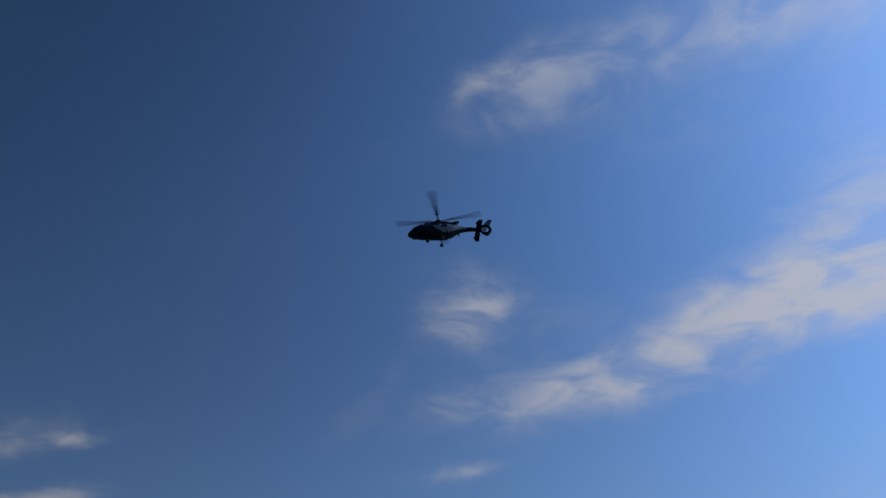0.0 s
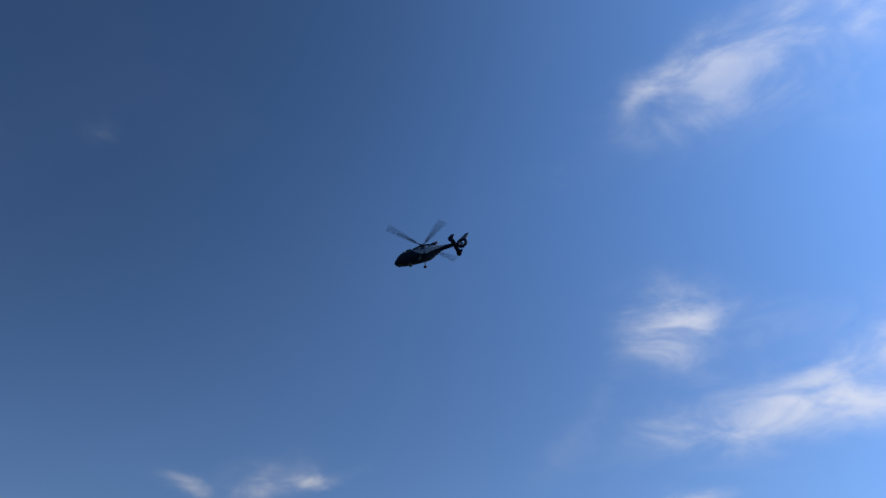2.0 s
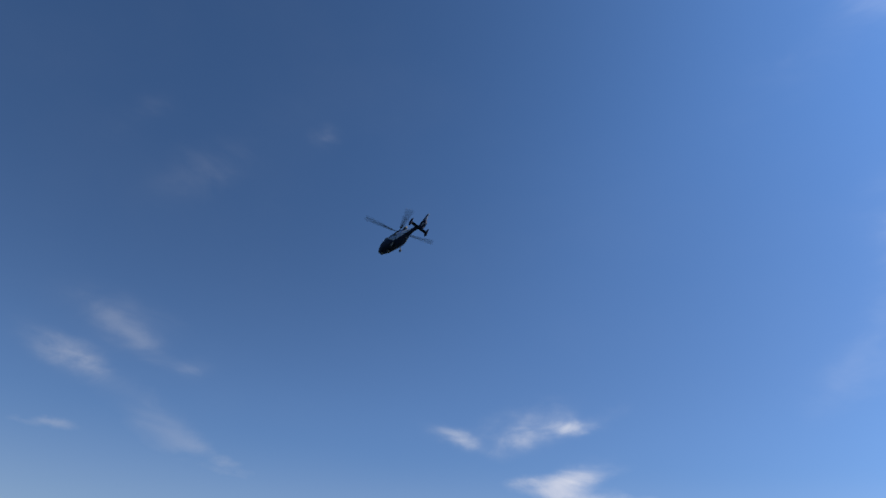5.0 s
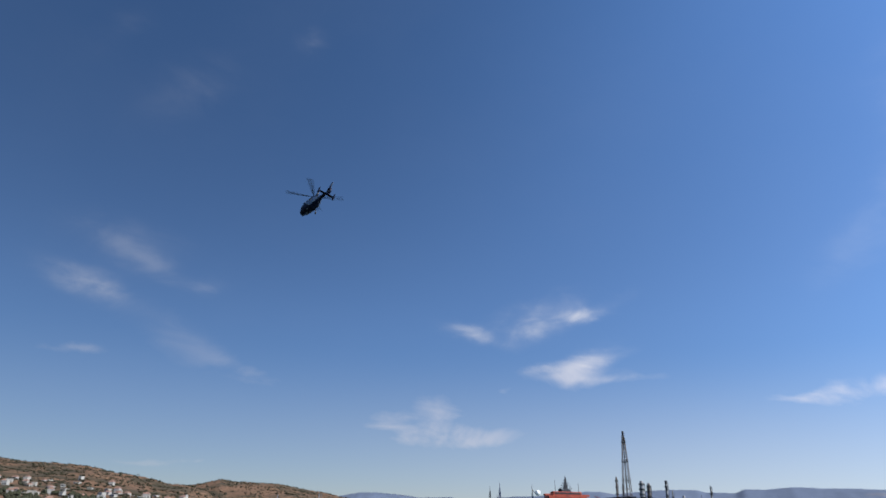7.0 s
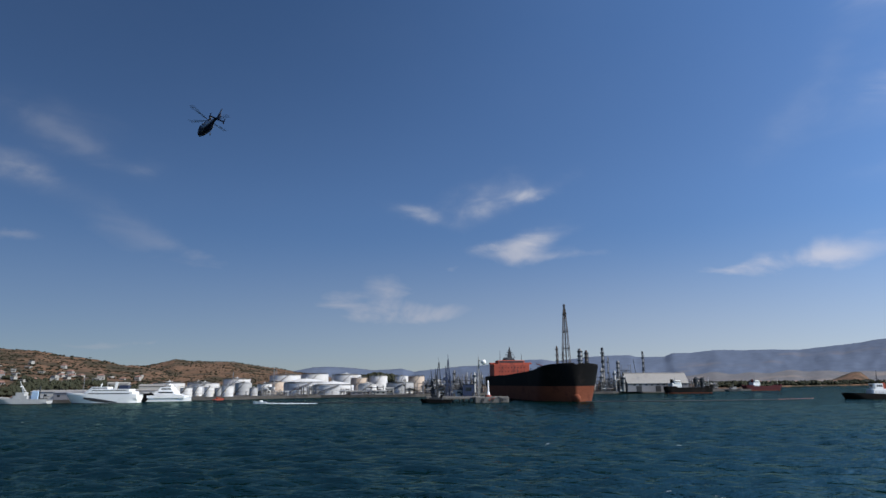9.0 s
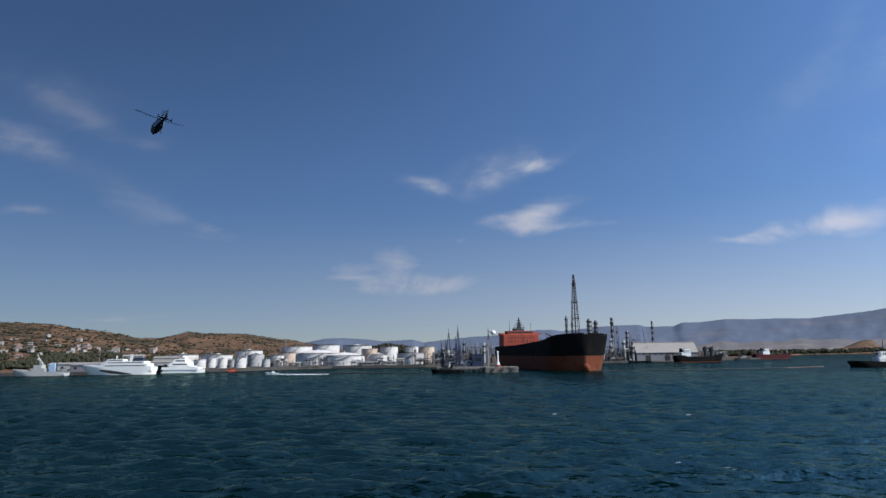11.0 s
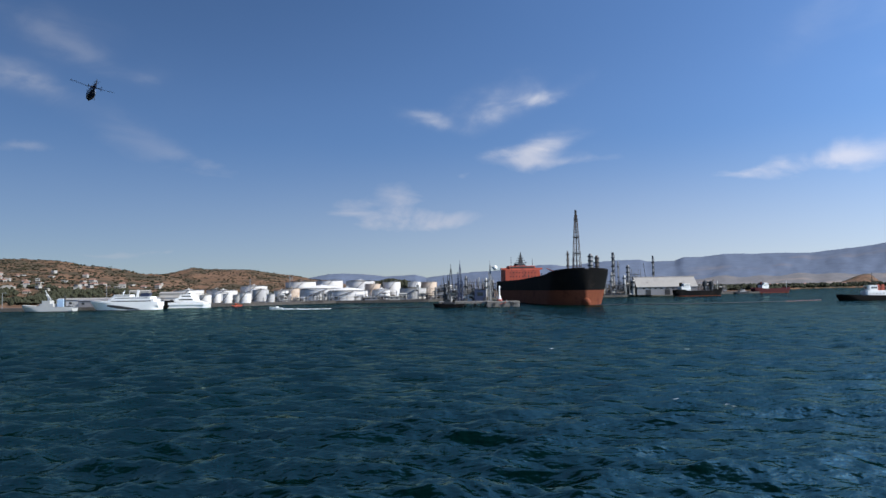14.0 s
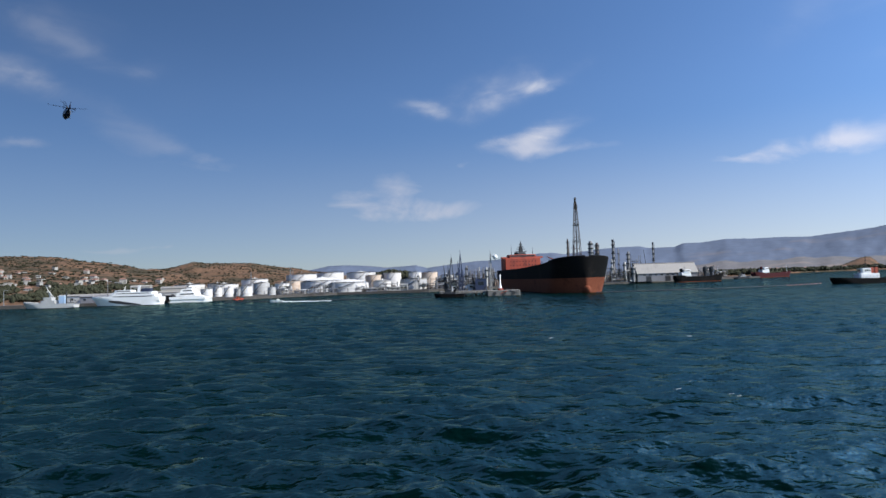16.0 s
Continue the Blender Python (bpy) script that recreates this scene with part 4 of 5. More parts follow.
def make_ferry():
    t = thing("fast_ferry", pose(-184.5, 380, 0, 0, 0, 177), "white fast ferry with dark hull flash and blue funnel", "ship")
    sheer = lambda s: 4.2 + 1.5 * max(0, s - 0.6) * 1.2
    add_hull(t, 39, 9, sheer, 0.5, 3.5, 0.25, WHITE, DARK, WHITE)
    part("hull_flash", Shape().rings([[(x, y, za), (x, y + 0.1, zb), (x, y - 0.06, zb), (x, y - 0.06, za)] for x, y, za, zb in ((10.5, 4.42, 2.4, 3.4), (4, 4.56, 1.0, 2.9), (-2, 4.56, 0.45, 1.9), (-9, 4.56, 0.4, 0.8))]), DARK, t, "dark curved hull flash")
    for k, (x0, x1, w, z, h) in enumerate(((-17, 13, 8, 4.1, 2.4), (-15, 10.5, 7.2, 6.4, 1.5), (-2, 9, 6.2, 7.8, 1.4))):
        deck = part("deckhouse", Shape().rings([[(x, y, zz) for x, y in ((x1 - cut, w * 0.3), (x1 - 2.2 - cut, w / 2), (x0, w / 2), (x0, -w / 2), (x1 - 2.2 - cut, -w / 2), (x1 - cut, -w * 0.3))] for cut, zz in ((0, z), (h * 0.9, z + h))]), WHITE, t)
        part("window_band", Shape().box((x0 + x1) / 2 - 1.5, w / 2, z + h * 0.35, (x1 - x0) * 0.8, 0.12, h * 0.28, 0.02), GLASS, deck)
        part("window_band", Shape().box((x0 + x1) / 2 - 1.5, -w / 2, z + h * 0.35, (x1 - x0) * 0.8, 0.12, h * 0.28, 0.02), GLASS, deck)
    part("funnel", Shape().rings([[(x + sk, y, z) for x, y in ((-7.4, 1.5), (-12.6, 1.5), (-12.6, -1.5), (-7.4, -1.5))] for sk, z in ((0, 7.6), (-0.9, 10))]), BLUE, t, "dark blue funnel")
    part("mast", Shape().rings([[(-5.2 + a + sk, b, z) for a, b in ((0.7, 0.3), (-0.7, 0.3), (-0.7, -0.3), (0.7, -0.3))] for sk, z in ((0, 7.7), (-0.6, 11.8))]), WHITE, t)
    part("radar_mast", Shape().rod((3.5, 0, 9), (2.7, 0, 11.4), 0.3, 0.12).rod((3, -1.4, 10.4), (3, 1.4, 10.4), 0.12), WHITE, t)
    for x in np.linspace(-16, 10, 12):
        part("stanchion", Shape().rod((x, 3.9, 6.4), (x, 3.9, 7.4), 0.05, n=5), WHITE, t)


make_ferry()


def make_catamaran():
    t = thing("catamaran_ferry", pose(-163.5, 417, 0, 0, 0, 4), "white stepped catamaran ferry with black raked end at the quay", "ship")
    for y in (-3.4, 3.4):
        part("hull", Shape().rings([[(x, y + a, z) for a, z in ((-b, 2.4), (-b * 0.8, -1.2), (b * 0.8, -1.2), (b, 2.4))] for x, b in ((-12, 1.2), (4, 1.25), (9, 0.9), (13, 0.15))]), WHITE, t)
    part("bridge_deck", Shape().rings([[(x, a, z) for a, z in ((-5, 2), (-5, zt), (5, zt), (5, 2))] for x, zt in ((-11.5, 3.6), (6, 4.4), (11, 3.2))]), WHITE, t)
    part("stern_ramp", Shape().rings([[(-11.4, y, 0.4), (-9.6, y, 4.6), (-15.8, y, 4.9), (-17.2, y, 0.5)] for y in (-4.6, 4.6)]), BLACK, t, "black raked end panel")
    for z, x0, x1, w in ((4.2, -8, 6.5, 8.4), (6.4, -5.5, 4.5, 7), (8.2, -1, 2.8, 5)):
        d = part("deckhouse", Shape().rings([[(x, y, zz) for x, y in ((x1 - c, w * 0.34), (x1 - 1.4 - c, w / 2), (x0 + c, w / 2), (x0 + c, -w / 2), (x1 - 1.4 - c, -w / 2), (x1 - c, -w * 0.34))] for c, zz in ((0, z), (1.2, z + 2.2))]), WHITE, t)
        part("window_band", Shape().box((x0 + x1) / 2, -w / 2 + 0.02, z + 0.8, (x1 - x0) * 0.6, 0.12, 0.7, 0.02), GLASS, d)
    part("mast", Shape().rod((0.5, 0, 10), (0.1, 0, 12.6), 0.2, 0.08), WHITE, t)


make_catamaran()


def make_cargo_ship(m, L, hull_mat, label, house_x, gear=True):
    t = thing("cargo_ship", m, label, "ship")
    sheer = lambda s: 4.2 + 2.4 * max(0, s - 0.8) * 5 * 0.8 + (1.2 if s < 0.2 else 0)
    add_hull(t, L, 9, sheer, 0.22, 1.5, 0.5, hull_mat, RED, RUST)
    part("deck", Shape().box(0, 0, 3.4, L * 0.84, 7.6, 0.5), RUST, t)
    house = part("superstructure", Shape().box(house_x, 0, 3.8, 9, 7.6, 5.2, 0.2), WHITE, t)
    window_side(house, house_x - 4, house_x + 4, -3.82, 5.2, 5, 0.7, 0.7)
    part("bridge", Shape().box(house_x + 0.6, 0, 9.0, 6, 8.4, 2.5, 0.2), WHITE, t)
    window_side(t, house_x - 2, house_x + 3.4, -4.2, 9.9, 5, 0.8, 0.8)
    part("funnel", Shape().box(house_x - 3.2, 0, 9, 2.2, 2.4, 3.6, 0.3), hull_mat, t)
    part("mast", Shape().rod((house_x, 0, 11.4), (house_x, 0, 15.5), 0.2, 0.08).rod((house_x, -1.5, 13.6), (house_x, 1.5, 13.6), 0.08), GREY, t)
    if gear:
        for k, x in enumerate((L * 0.16, L * 0.3)):
            c = part("deck_crane", Shape().lathe(x, 0, ((1.4, 3.8), (1.2, 9), (2.2, 9.4), (2.0, 13.0), (0.8, 14)), 12), DARK, t)
            part("jib", Shape().rod((x, 0, 11), (x + 9 - 15 * k, 0.4, 14.5), 0.5, 0.3), DARK, c)
        part("hatch_cover", Shape().box(0, 0, 3.9, L * 0.36, 6.4, 1.3, 0.2), DARK, t)
    else:
        part("hatch_cover", Shape().box(L * 0.12, 0, 3.9, L * 0.3, 6.4, 1.0, 0.2), ORANGE, t)
    part("foremast", Shape().rod((L * 0.44, 0, 6), (L * 0.44, 0, 14), 0.22, 0.1), WHITE, t)
    return t


make_cargo_ship(pose(239, 594, 0, 0, 0, 6), 45, BLACK, "black cargo ship with white bridge and deck cranes", -13)
make_cargo_ship(pose(384, 742, 0, 0, 0, 12), 48, MAROON, "dark maroon coaster with white bridge and red cargo", -10, gear=False)
make_tug(pose(330, 700, 0, 0, 0, 15), "small dark tug lying at the refinery quay", DARK, GREY, size=0.7)
make_tug(pose(-166.5, 426, 0, 0, 0, 80), "small black and white tug moored before the white tanks", BLACK, WHITE, size=0.42)
make_tug(pose(-138, 436, 0, 0, 0, 60), "small orange pilot boat moored before the white tanks", ORANGE, RED, size=0.3)
make_tug(pose(4.5, 343, 0, 0, 0, 172), "dark workboat with a tall mast moored at the jetty", BLACK, DARK, size=0.6)


# ---- speedboat with its wake ----
def make_speedboat():
    b = thing("speedboat", pose(-90, 345, 0, 0, 0, 180), "small white speedboat trailing a foaming wake", "boat")
    part("hull", Shape().rings([[(x, y, z) for y, z in ((-w, 1.0 + up), (-w * 0.8, 0.1), (0, -0.3 + up * 0.5), (w * 0.8, 0.1), (w, 1.0 + up))] for x, w, up in ((-3.5, 1.2, 0), (0, 1.3, 0.1), (2.4, 0.9, 0.35), (3.8, 0.08, 0.6))]), WHITE, b)
    part("console", Shape().box(-0.4, 0, 0.8, 1.4, 1.5, 1.0, 0.15), WHITE, b)
    part("windscreen", Shape().box(0.5, 0, 1.5, 0.12, 1.4, 0.6, 0.03), GLASS, b)
    part("outboard_engine", Shape().box(-3.7, 0, 0.3, 0.5, 0.5, 1.3, 0.1), DARK, b)
    rng = random.Random(3)
    s = Shape()
    for _ in range(420):
        d = rng.random() ** 1.5
        x, y = -3.5 - d * 26, rng.gauss(0, 0.6 + 1.6 * d)
        r = rng.uniform(0.15, 0.55) * (1.1 - 0.6 * d)
        s.add([(x + p.x * r * 1.6, y + p.y * r, 0.06 + p.z * r * 0.3 + 0.25 * (1 - d) ** 2) for p in ICO], ICO_F)
    part("wake_foam", s, FOAM, b, "white foaming wake")
    return b


speedboat = make_speedboat()


# ---- floating boom ----
def make_boom(name, pts, n, orange_from, label):
    b = thing(name, Matrix(), label, "floating boom")
    s = Shape().rings([[(x, r * math.cos(a), r * math.sin(a)) for a in np.linspace(0, 2 * math.pi, 10, endpoint=False)] for x, r in ((-0.78, 0.1), (-0.7, 0.23), (0.7, 0.23), (0.78, 0.1))])
    meshes = (s.mesh("float", DARK, 40), s.mesh("float", BUOY, 40))
    xs = np.linspace(0, 1, len(pts))
    for i in range(n):
        f = i / (n - 1)
        x, y = np.interp(f, xs, [p[0] for p in pts]), np.interp(f, xs, [p[1] for p in pts])
        x2, y2 = np.interp(f + 0.01, xs, [p[0] for p in pts]), np.interp(f + 0.01, xs, [p[1] for p in pts])
        if f > 0.985:
            x2, y2 = x + 1, y + 0.2
        o = new("float", meshes[1 if orange_from <= f and i % 5 else 0])
        o.parent = b
        o.matrix_local = pose(x, y, 0.14, 0, 0, math.degrees(math.atan2(y2 - y, x2 - x)))


make_boom("floating_boom", ((84, 344), (120, 345), (160, 351), (200, 366), (228, 384)), 118, 0.72, "black floating boom with an orange stretch on the sea")
make_boom("floating_boom", ((-6, 352), (-40, 356), (-75, 362), (-128, 380)), 82, 2.0, "thin black floating barrier boom on the sea")


# ---- jetty ----
def make_jetty():
    j = thing("jetty", pose(0, 0, 0), "concrete loading jetty with dolphin block beside the tanker", "jetty")
    part("dolphin_block", Shape().box(33.4, 346, -2, 17.5, 9, 5.0, 0.3), QUAY, j, "pale concrete mooring dolphin")
    part("walkway", Shape().box(17, 350, 1.7, 17, 3, 0.9, 0.1), QUAY, j)
    part("platform", Shape().box(14, 366, 1.5, 30, 14, 1.4, 0.2), QUAY, j)
    for x in (2, 8, 14, 20, 26):
        for y in (361, 371):
            part("pile", Shape().rod((x, y, -3), (x, y, 1.6), 0.6, n=10), QUAY, j)
    for x in (12, 17, 22):
        part("pile", Shape().rod((x, 350, -3), (x, 350, 1.8), 0.5, n=10), QUAY, j)
    for k in range(3):
        part("tyre_fender", Shape().rod((28.5 + 5 * k, 341.2, 1.4), (28.5 + 5 * k, 341.45, 1.4), 0.9, n=16), RUBBER, j)
    part("fender_chain", Shape().rod((36.5, 341.35, 2.8), (40.5, 341.35, 1.6), 0.18), DARK, j)
    part("fender_chain", Shape().rod((31.5, 341.35, 1.2), (35.0, 341.35, 2.6), 0.18), ORANGE, j)
    for x in np.linspace(1, 40, 14):
        y = 350 if 9 < x < 25 else 359.5
        part("rail_post", Shape().rod((x, y, 2.2), (x, y, 3.9), 0.06, n=5), GREY, j)


make_jetty()


def make_beacon():
    b = thing("beacon", pose(31.8, 345, 3), "white jetty light beacon with a red base", "beacon")
    part("base", Shape().lathe(0, 0, ((1.6, 0), (1.5, 0.8), (1.1, 1.0)), 14), ORANGE, b, "red round base")
    part("column", Shape().lathe(0, 0, ((1.0, 1.0), (0.75, 2.2), (0.42, 3.0), (0.4, 7.0), (0.6, 7.2)), 14), WHITE, b, smooth=40)
    part("lamp_housing", Shape().lathe(0, 0, ((0.5, 7.2), (0.5, 8.0), (0.1, 8.4)), 12), WHITE, b)


make_beacon()


def make_loading_arm(x, y, h, lean, material, label, ball=False):
    a = thing("loading_arm", pose(x, y, 2.9), label, "loading arm", "loading arms on the jetty")
    part("riser", Shape().rod((0, 0, 0), (0, 0, h * 0.62), 0.42, 0.34, 10), material, a)
    part("inner_arm", Shape().rod((0, 0, h * 0.5), (lean, 0.5, h), 0.3, 0.22), material, a)
    part("outer_arm", Shape().rod((lean, 0.5, h), (lean + 1.1, 0.9, h * 0.3), 0.22, 0.2), material, a)
    part("support_tower", Shape().rod((-0.9, 0, 0), (-0.5, 0, h * 0.8), 0.16).rod((0.9, 0, 0), (0.4, 0, h * 0.6), 0.16), material, a)
    for k in range(5):
        z = h * 0.1 * (k + 1)
        part("tower_rung", Shape().rod((-0.85, 0, z), (0.75, 0, z + 0.9), 0.09, n=5), material, a)
    part("counterweight", Shape().box(-lean * 0.5 - 0.5, 0, h * 0.42, 1.3, 1.1, 1.7, 0.15), material, a)
    part("quick_coupler", Shape().box(lean + 1.1, 0.9, h * 0.26, 0.9, 0.9, 1.0, 0.1), material, a)
    part("top_mast", Shape().rod((lean, 0.5, h), (lean - 0.2, 0.5, h + 2.2), 0.12, 0.07), material, a)
    if ball:
        part("radome", Shape().lathe(3.2, 0, [(1.4 * math.sin(q), h - 1.9 - 1.4 * math.cos(q)) for q in np.linspace(0.08, 3.06, 10)], 16), WHITE, a, "white round radar dome", smooth=60)
        part("dome_bracket", Shape().rod((lean, 0.4, h - 0.5), (3.2, 0, h - 3.0), 0.2), material, a)


make_loading_arm(2.6, 366, 13, -0.8, DARK, "dark steel marine loading arm standing folded on the jetty")
make_loading_arm(4.8, 365, 19, 1.4, DARK, "dark steel marine loading arm standing folded on the jetty")
make_loading_arm(10.4, 364, 21, 0.9, BLUE, "blue steel marine loading arm standing folded on the jetty")
make_loading_arm(12.3, 366, 19, -0.7, BLUE, "blue steel marine loading arm standing folded on the jetty")
make_loading_arm(28.0, 363, 20.5, 0.4, STEEL, "grey loading tower with a white dome on the jetty", ball=True)


def make_jetty_hut(x, y, w, d, h, material, label):
    s = thing("jetty_hut", pose(x, y, 2.85), label, "hut")
    part("wall", Shape().box(0, 0, 0, w, d, h, 0.06), material, s)
    part("roof", Shape().box(0, 0, h, w + 0.4, d + 0.4, 0.3, 0.06), DARK, s)
    part("window", Shape().box(0, -d / 2 - 0.02, h * 0.45, w * 0.5, 0.1, h * 0.3, 0.02), GLASS, s)
    part("door", Shape().box(w * 0.36, -d / 2 - 0.02, 0, 0.9, 0.1, 2.0, 0.02), DARK, s)


make_jetty_hut(22.5, 364, 6.5, 4, 6.5, BLUE, "dark blue control hut on the jetty")
make_jetty_hut(17.2, 367, 4, 3, 3.6, TANK_GREY, "pale grey equipment hut on the jetty")
make_jetty_hut(7.4, 368, 3, 3, 3.0, WHITE, "small white equipment hut on the jetty")


# ---- the tank farm ----
def make_tank(x, y, r, top, material, roof, label):
    z0 = float(ground_z(x, y)) - 0.15
    t = thing("storage_tank", pose(x, y, z0), label, "storage tank", "tank farm on the shore")
    h = top - z0
    part("shell", Shape().lathe(0, 0, ((r, 0), (r, h)), 40), material, t, smooth=30)
    for f in (0.34, 0.67, 0.99):
        part("wind_girder", Shape().lathe(0, 0, ((r + 0.02, h * f - 0.15), (r + 0.22, h * f - 0.12), (r + 0.22, h * f + 0.08), (r + 0.02, h * f + 0.1)), 40), material, t)
    rise = {"cone": 0.12, "dome": 0.2, "flat": 0.02}[roof] * r
    prof = [(r * 1.01, h), (r * 0.75, h + rise * (0.25 if roof == "cone" else 0.5)), (r * 0.4, h + rise * (0.6 if roof == "cone" else 0.85)), (r * 0.05, h + rise)]
    part("roof", Shape().lathe(0, 0, prof, 40), material, t, smooth=40)
    part("roof_vent", Shape().lathe(0, 0, ((0.5, h + rise - 0.1), (0.5, h + rise + 0.7), (0.2, h + rise + 1.0)), 10), material, t)
    st = []
    for k in range(15):
        a = -2.4 + 0.09 * k
        z = h * k / 14 + 0.05
        st.append([((r + q) * math.cos(a), (r + q) * math.sin(a), z + dz) for q, dz in ((0.05, 0), (0.95, 0), (0.95, 0.9), (0.85, 0.9), (0.85, 0.15), (0.05, 0.15))])
    part("spiral_stair", Shape().rings(st), GREY, t)
    part("guard_rail", Shape().lathe(0, 0, ((r - 0.06, h + 0.95), (r + 0.06, h + 0.95), (r + 0.06, h + 1.08), (r - 0.06, h + 1.08), (r - 0.06, h + 0.95)), 40), GREY, t)


SMALL_TANKS = ((-174.0, 475, 4.2, 7.9), (-174.3, 500, 3.1, 8.6), (-158.6, 478, 3.4, 8.5), (-159.4, 505, 3.9, 7.5), (-145.4, 478, 4.2, 8.8), (-132.4, 500, 3.1, 7.6), (-127.2, 512, 5.6, 10.1))
MID_TANKS = ((-235.5, 600, 13.5, 11.6), (-152.1, 542, 6.7, 11.3), (-144.8, 625, 9.5, 12.2), (-108.0, 582, 19.5, 11.0), (-78.3, 540, 17.0, 8.8), (-51.6, 562, 8.6, 9.3), (-24.7, 575, 12.0, 10.7), (5.3, 625, 6.3, 13.7), (-227.2, 650, 9.7, 12.1), (-205.0, 605, 13.0, 11.0))
BACK_TANKS = ((-193.5, 665, 13.4, 15.2), (-158.0, 725, 16.9, 19.8), (-138.0, 795, 16.8, 21.8), (-95.6, 765, 17.2, 20.2), (-73.8, 705, 9.6, 16.5), (-53.7, 705, 9.9, 18.2), (-29.4, 725, 7.3, 18.3), (-13.2, 745, 9.4, 18.1))
# small tanks 3 and 5 take grey in place of white: shade put into colour
for i, (x, y, r, top) in enumerate(SMALL_TANKS):
    make_tank(x, y, r, top, TANK_GREY if i in (3, 5) else TANK_WHITE, "cone", "small cylindrical storage tank on the shore, coloured grey for shade" if i in (3, 5) else "small white cylindrical storage tank on the shore")
for i, (x, y, r, top) in enumerate(MID_TANKS):
    m = TANK_BEIGE if i == 2 else TANK_GREY if i in (6, 1) else TANK_WHITE
    make_tank(x, y, r, top, m, "dome" if i in (3, 4, 5) else "cone", {TANK_BEIGE: "beige steel storage tank behind the white ones", TANK_GREY: "pale grey steel storage tank with a low conical roof", TANK_WHITE: "broad white steel storage tank with a low roof"}[m])
for i, (x, y, r, top) in enumerate(BACK_TANKS):
    m = TANK_BEIGE if i in (4, 7) else TANK_WHITE
    make_tank(x, y, r, top, m, "flat" if i not in (0, 3) else "cone", "large beige oil storage tank at the back of the tank farm" if m is TANK_BEIGE else "large white oil storage tank at the back of the tank farm")


# ---- refinery ----
def make_column(x, y, r, top, material, label, rings=4, bands=None, name="refinery_column"):
    c = thing(name, pose(x, y, 1.5), label, "chimney" if bands else "refinery column")
    h = top - 1.5
    if bands:
        for k in range(bands):
            z0, z1 = h * (0.45 + 0.55 * k / bands), h * (0.45 + 0.55 * (k + 1) / bands)
            part("band", Shape().lathe(0, 0, ((r, z0), (r, z1)), 18), DARK if k % 2 else STEEL, c)
        part("shaft", Shape().lathe(0, 0, ((r * 1.25, 0), (r, h * 0.45)), 18), STEEL, c, smooth=30)
    else:
        part("shell", Shape().lathe(0, 0, ((r, 0), (r, h * 0.94), (r * 0.6, h)), 18), material, c, smooth=30)
    for k in range(rings):
        z = h * (0.35 + 0.62 * (k + 0.5) / rings)
        part("platform", Shape().lathe(0, 0, ((r, z - 0.15), (r + 0.7, z - 0.1), (r + 0.7, z + 0.9), (r + 0.6, z + 0.9), (r + 0.6, z), (r, z)), 16), DARK, c)
    part("ladder", Shape().rod((r + 0.4, -r * 0.4, 0.2), (r + 0.4, -r * 0.4, h * 0.95), 0.2, n=5), DARK, c)


make_column(128.5, 642, 0.9, 46.3, RUST, "thin dark stack with round platforms beyond the tanker", rings=5)
make_column(142.0, 602, 2.0, 41.2, GREY, "tall grey distillation column with dark platforms", rings=6)
make_column(149.2, 607, 1.6, 39.7, RUST, "tall brown distillation column with dark platforms", rings=6)
make_column(174.0, 642, 1.2, 44.1, STEEL, "tall chimney with dark and pale bands", rings=3, bands=8, name="banded_chimney")
make_column(184.6, 662, 0.5, 36.3, STEEL, "thin grey vent stack", rings=2)
make_column(234.3, 702, 0.9, 43.0, STEEL, "tall chimney with dark and pale bands", rings=2, bands=8, name="banded_chimney")
make_column(188.9, 642, 1.4, 31.4, STEEL, "silver process column", rings=4)
for k, (x, y, r, top) in enumerate(((160, 625, 1.0, 20), (164, 612, 1.5, 17), (178, 618, 1.3, 21), (182, 604, 1.6, 16), (169, 630, 0.8, 24), (22, 545, 0.7, 21), (40, 560, 1.0, 19), (14, 560, 0.8, 16), (-20, 560, 0.5, 15))):
    make_column(x, y, r, top, STEEL if k % 2 else TANK_GREY, "silver vessel among refinery pipework", rings=2)


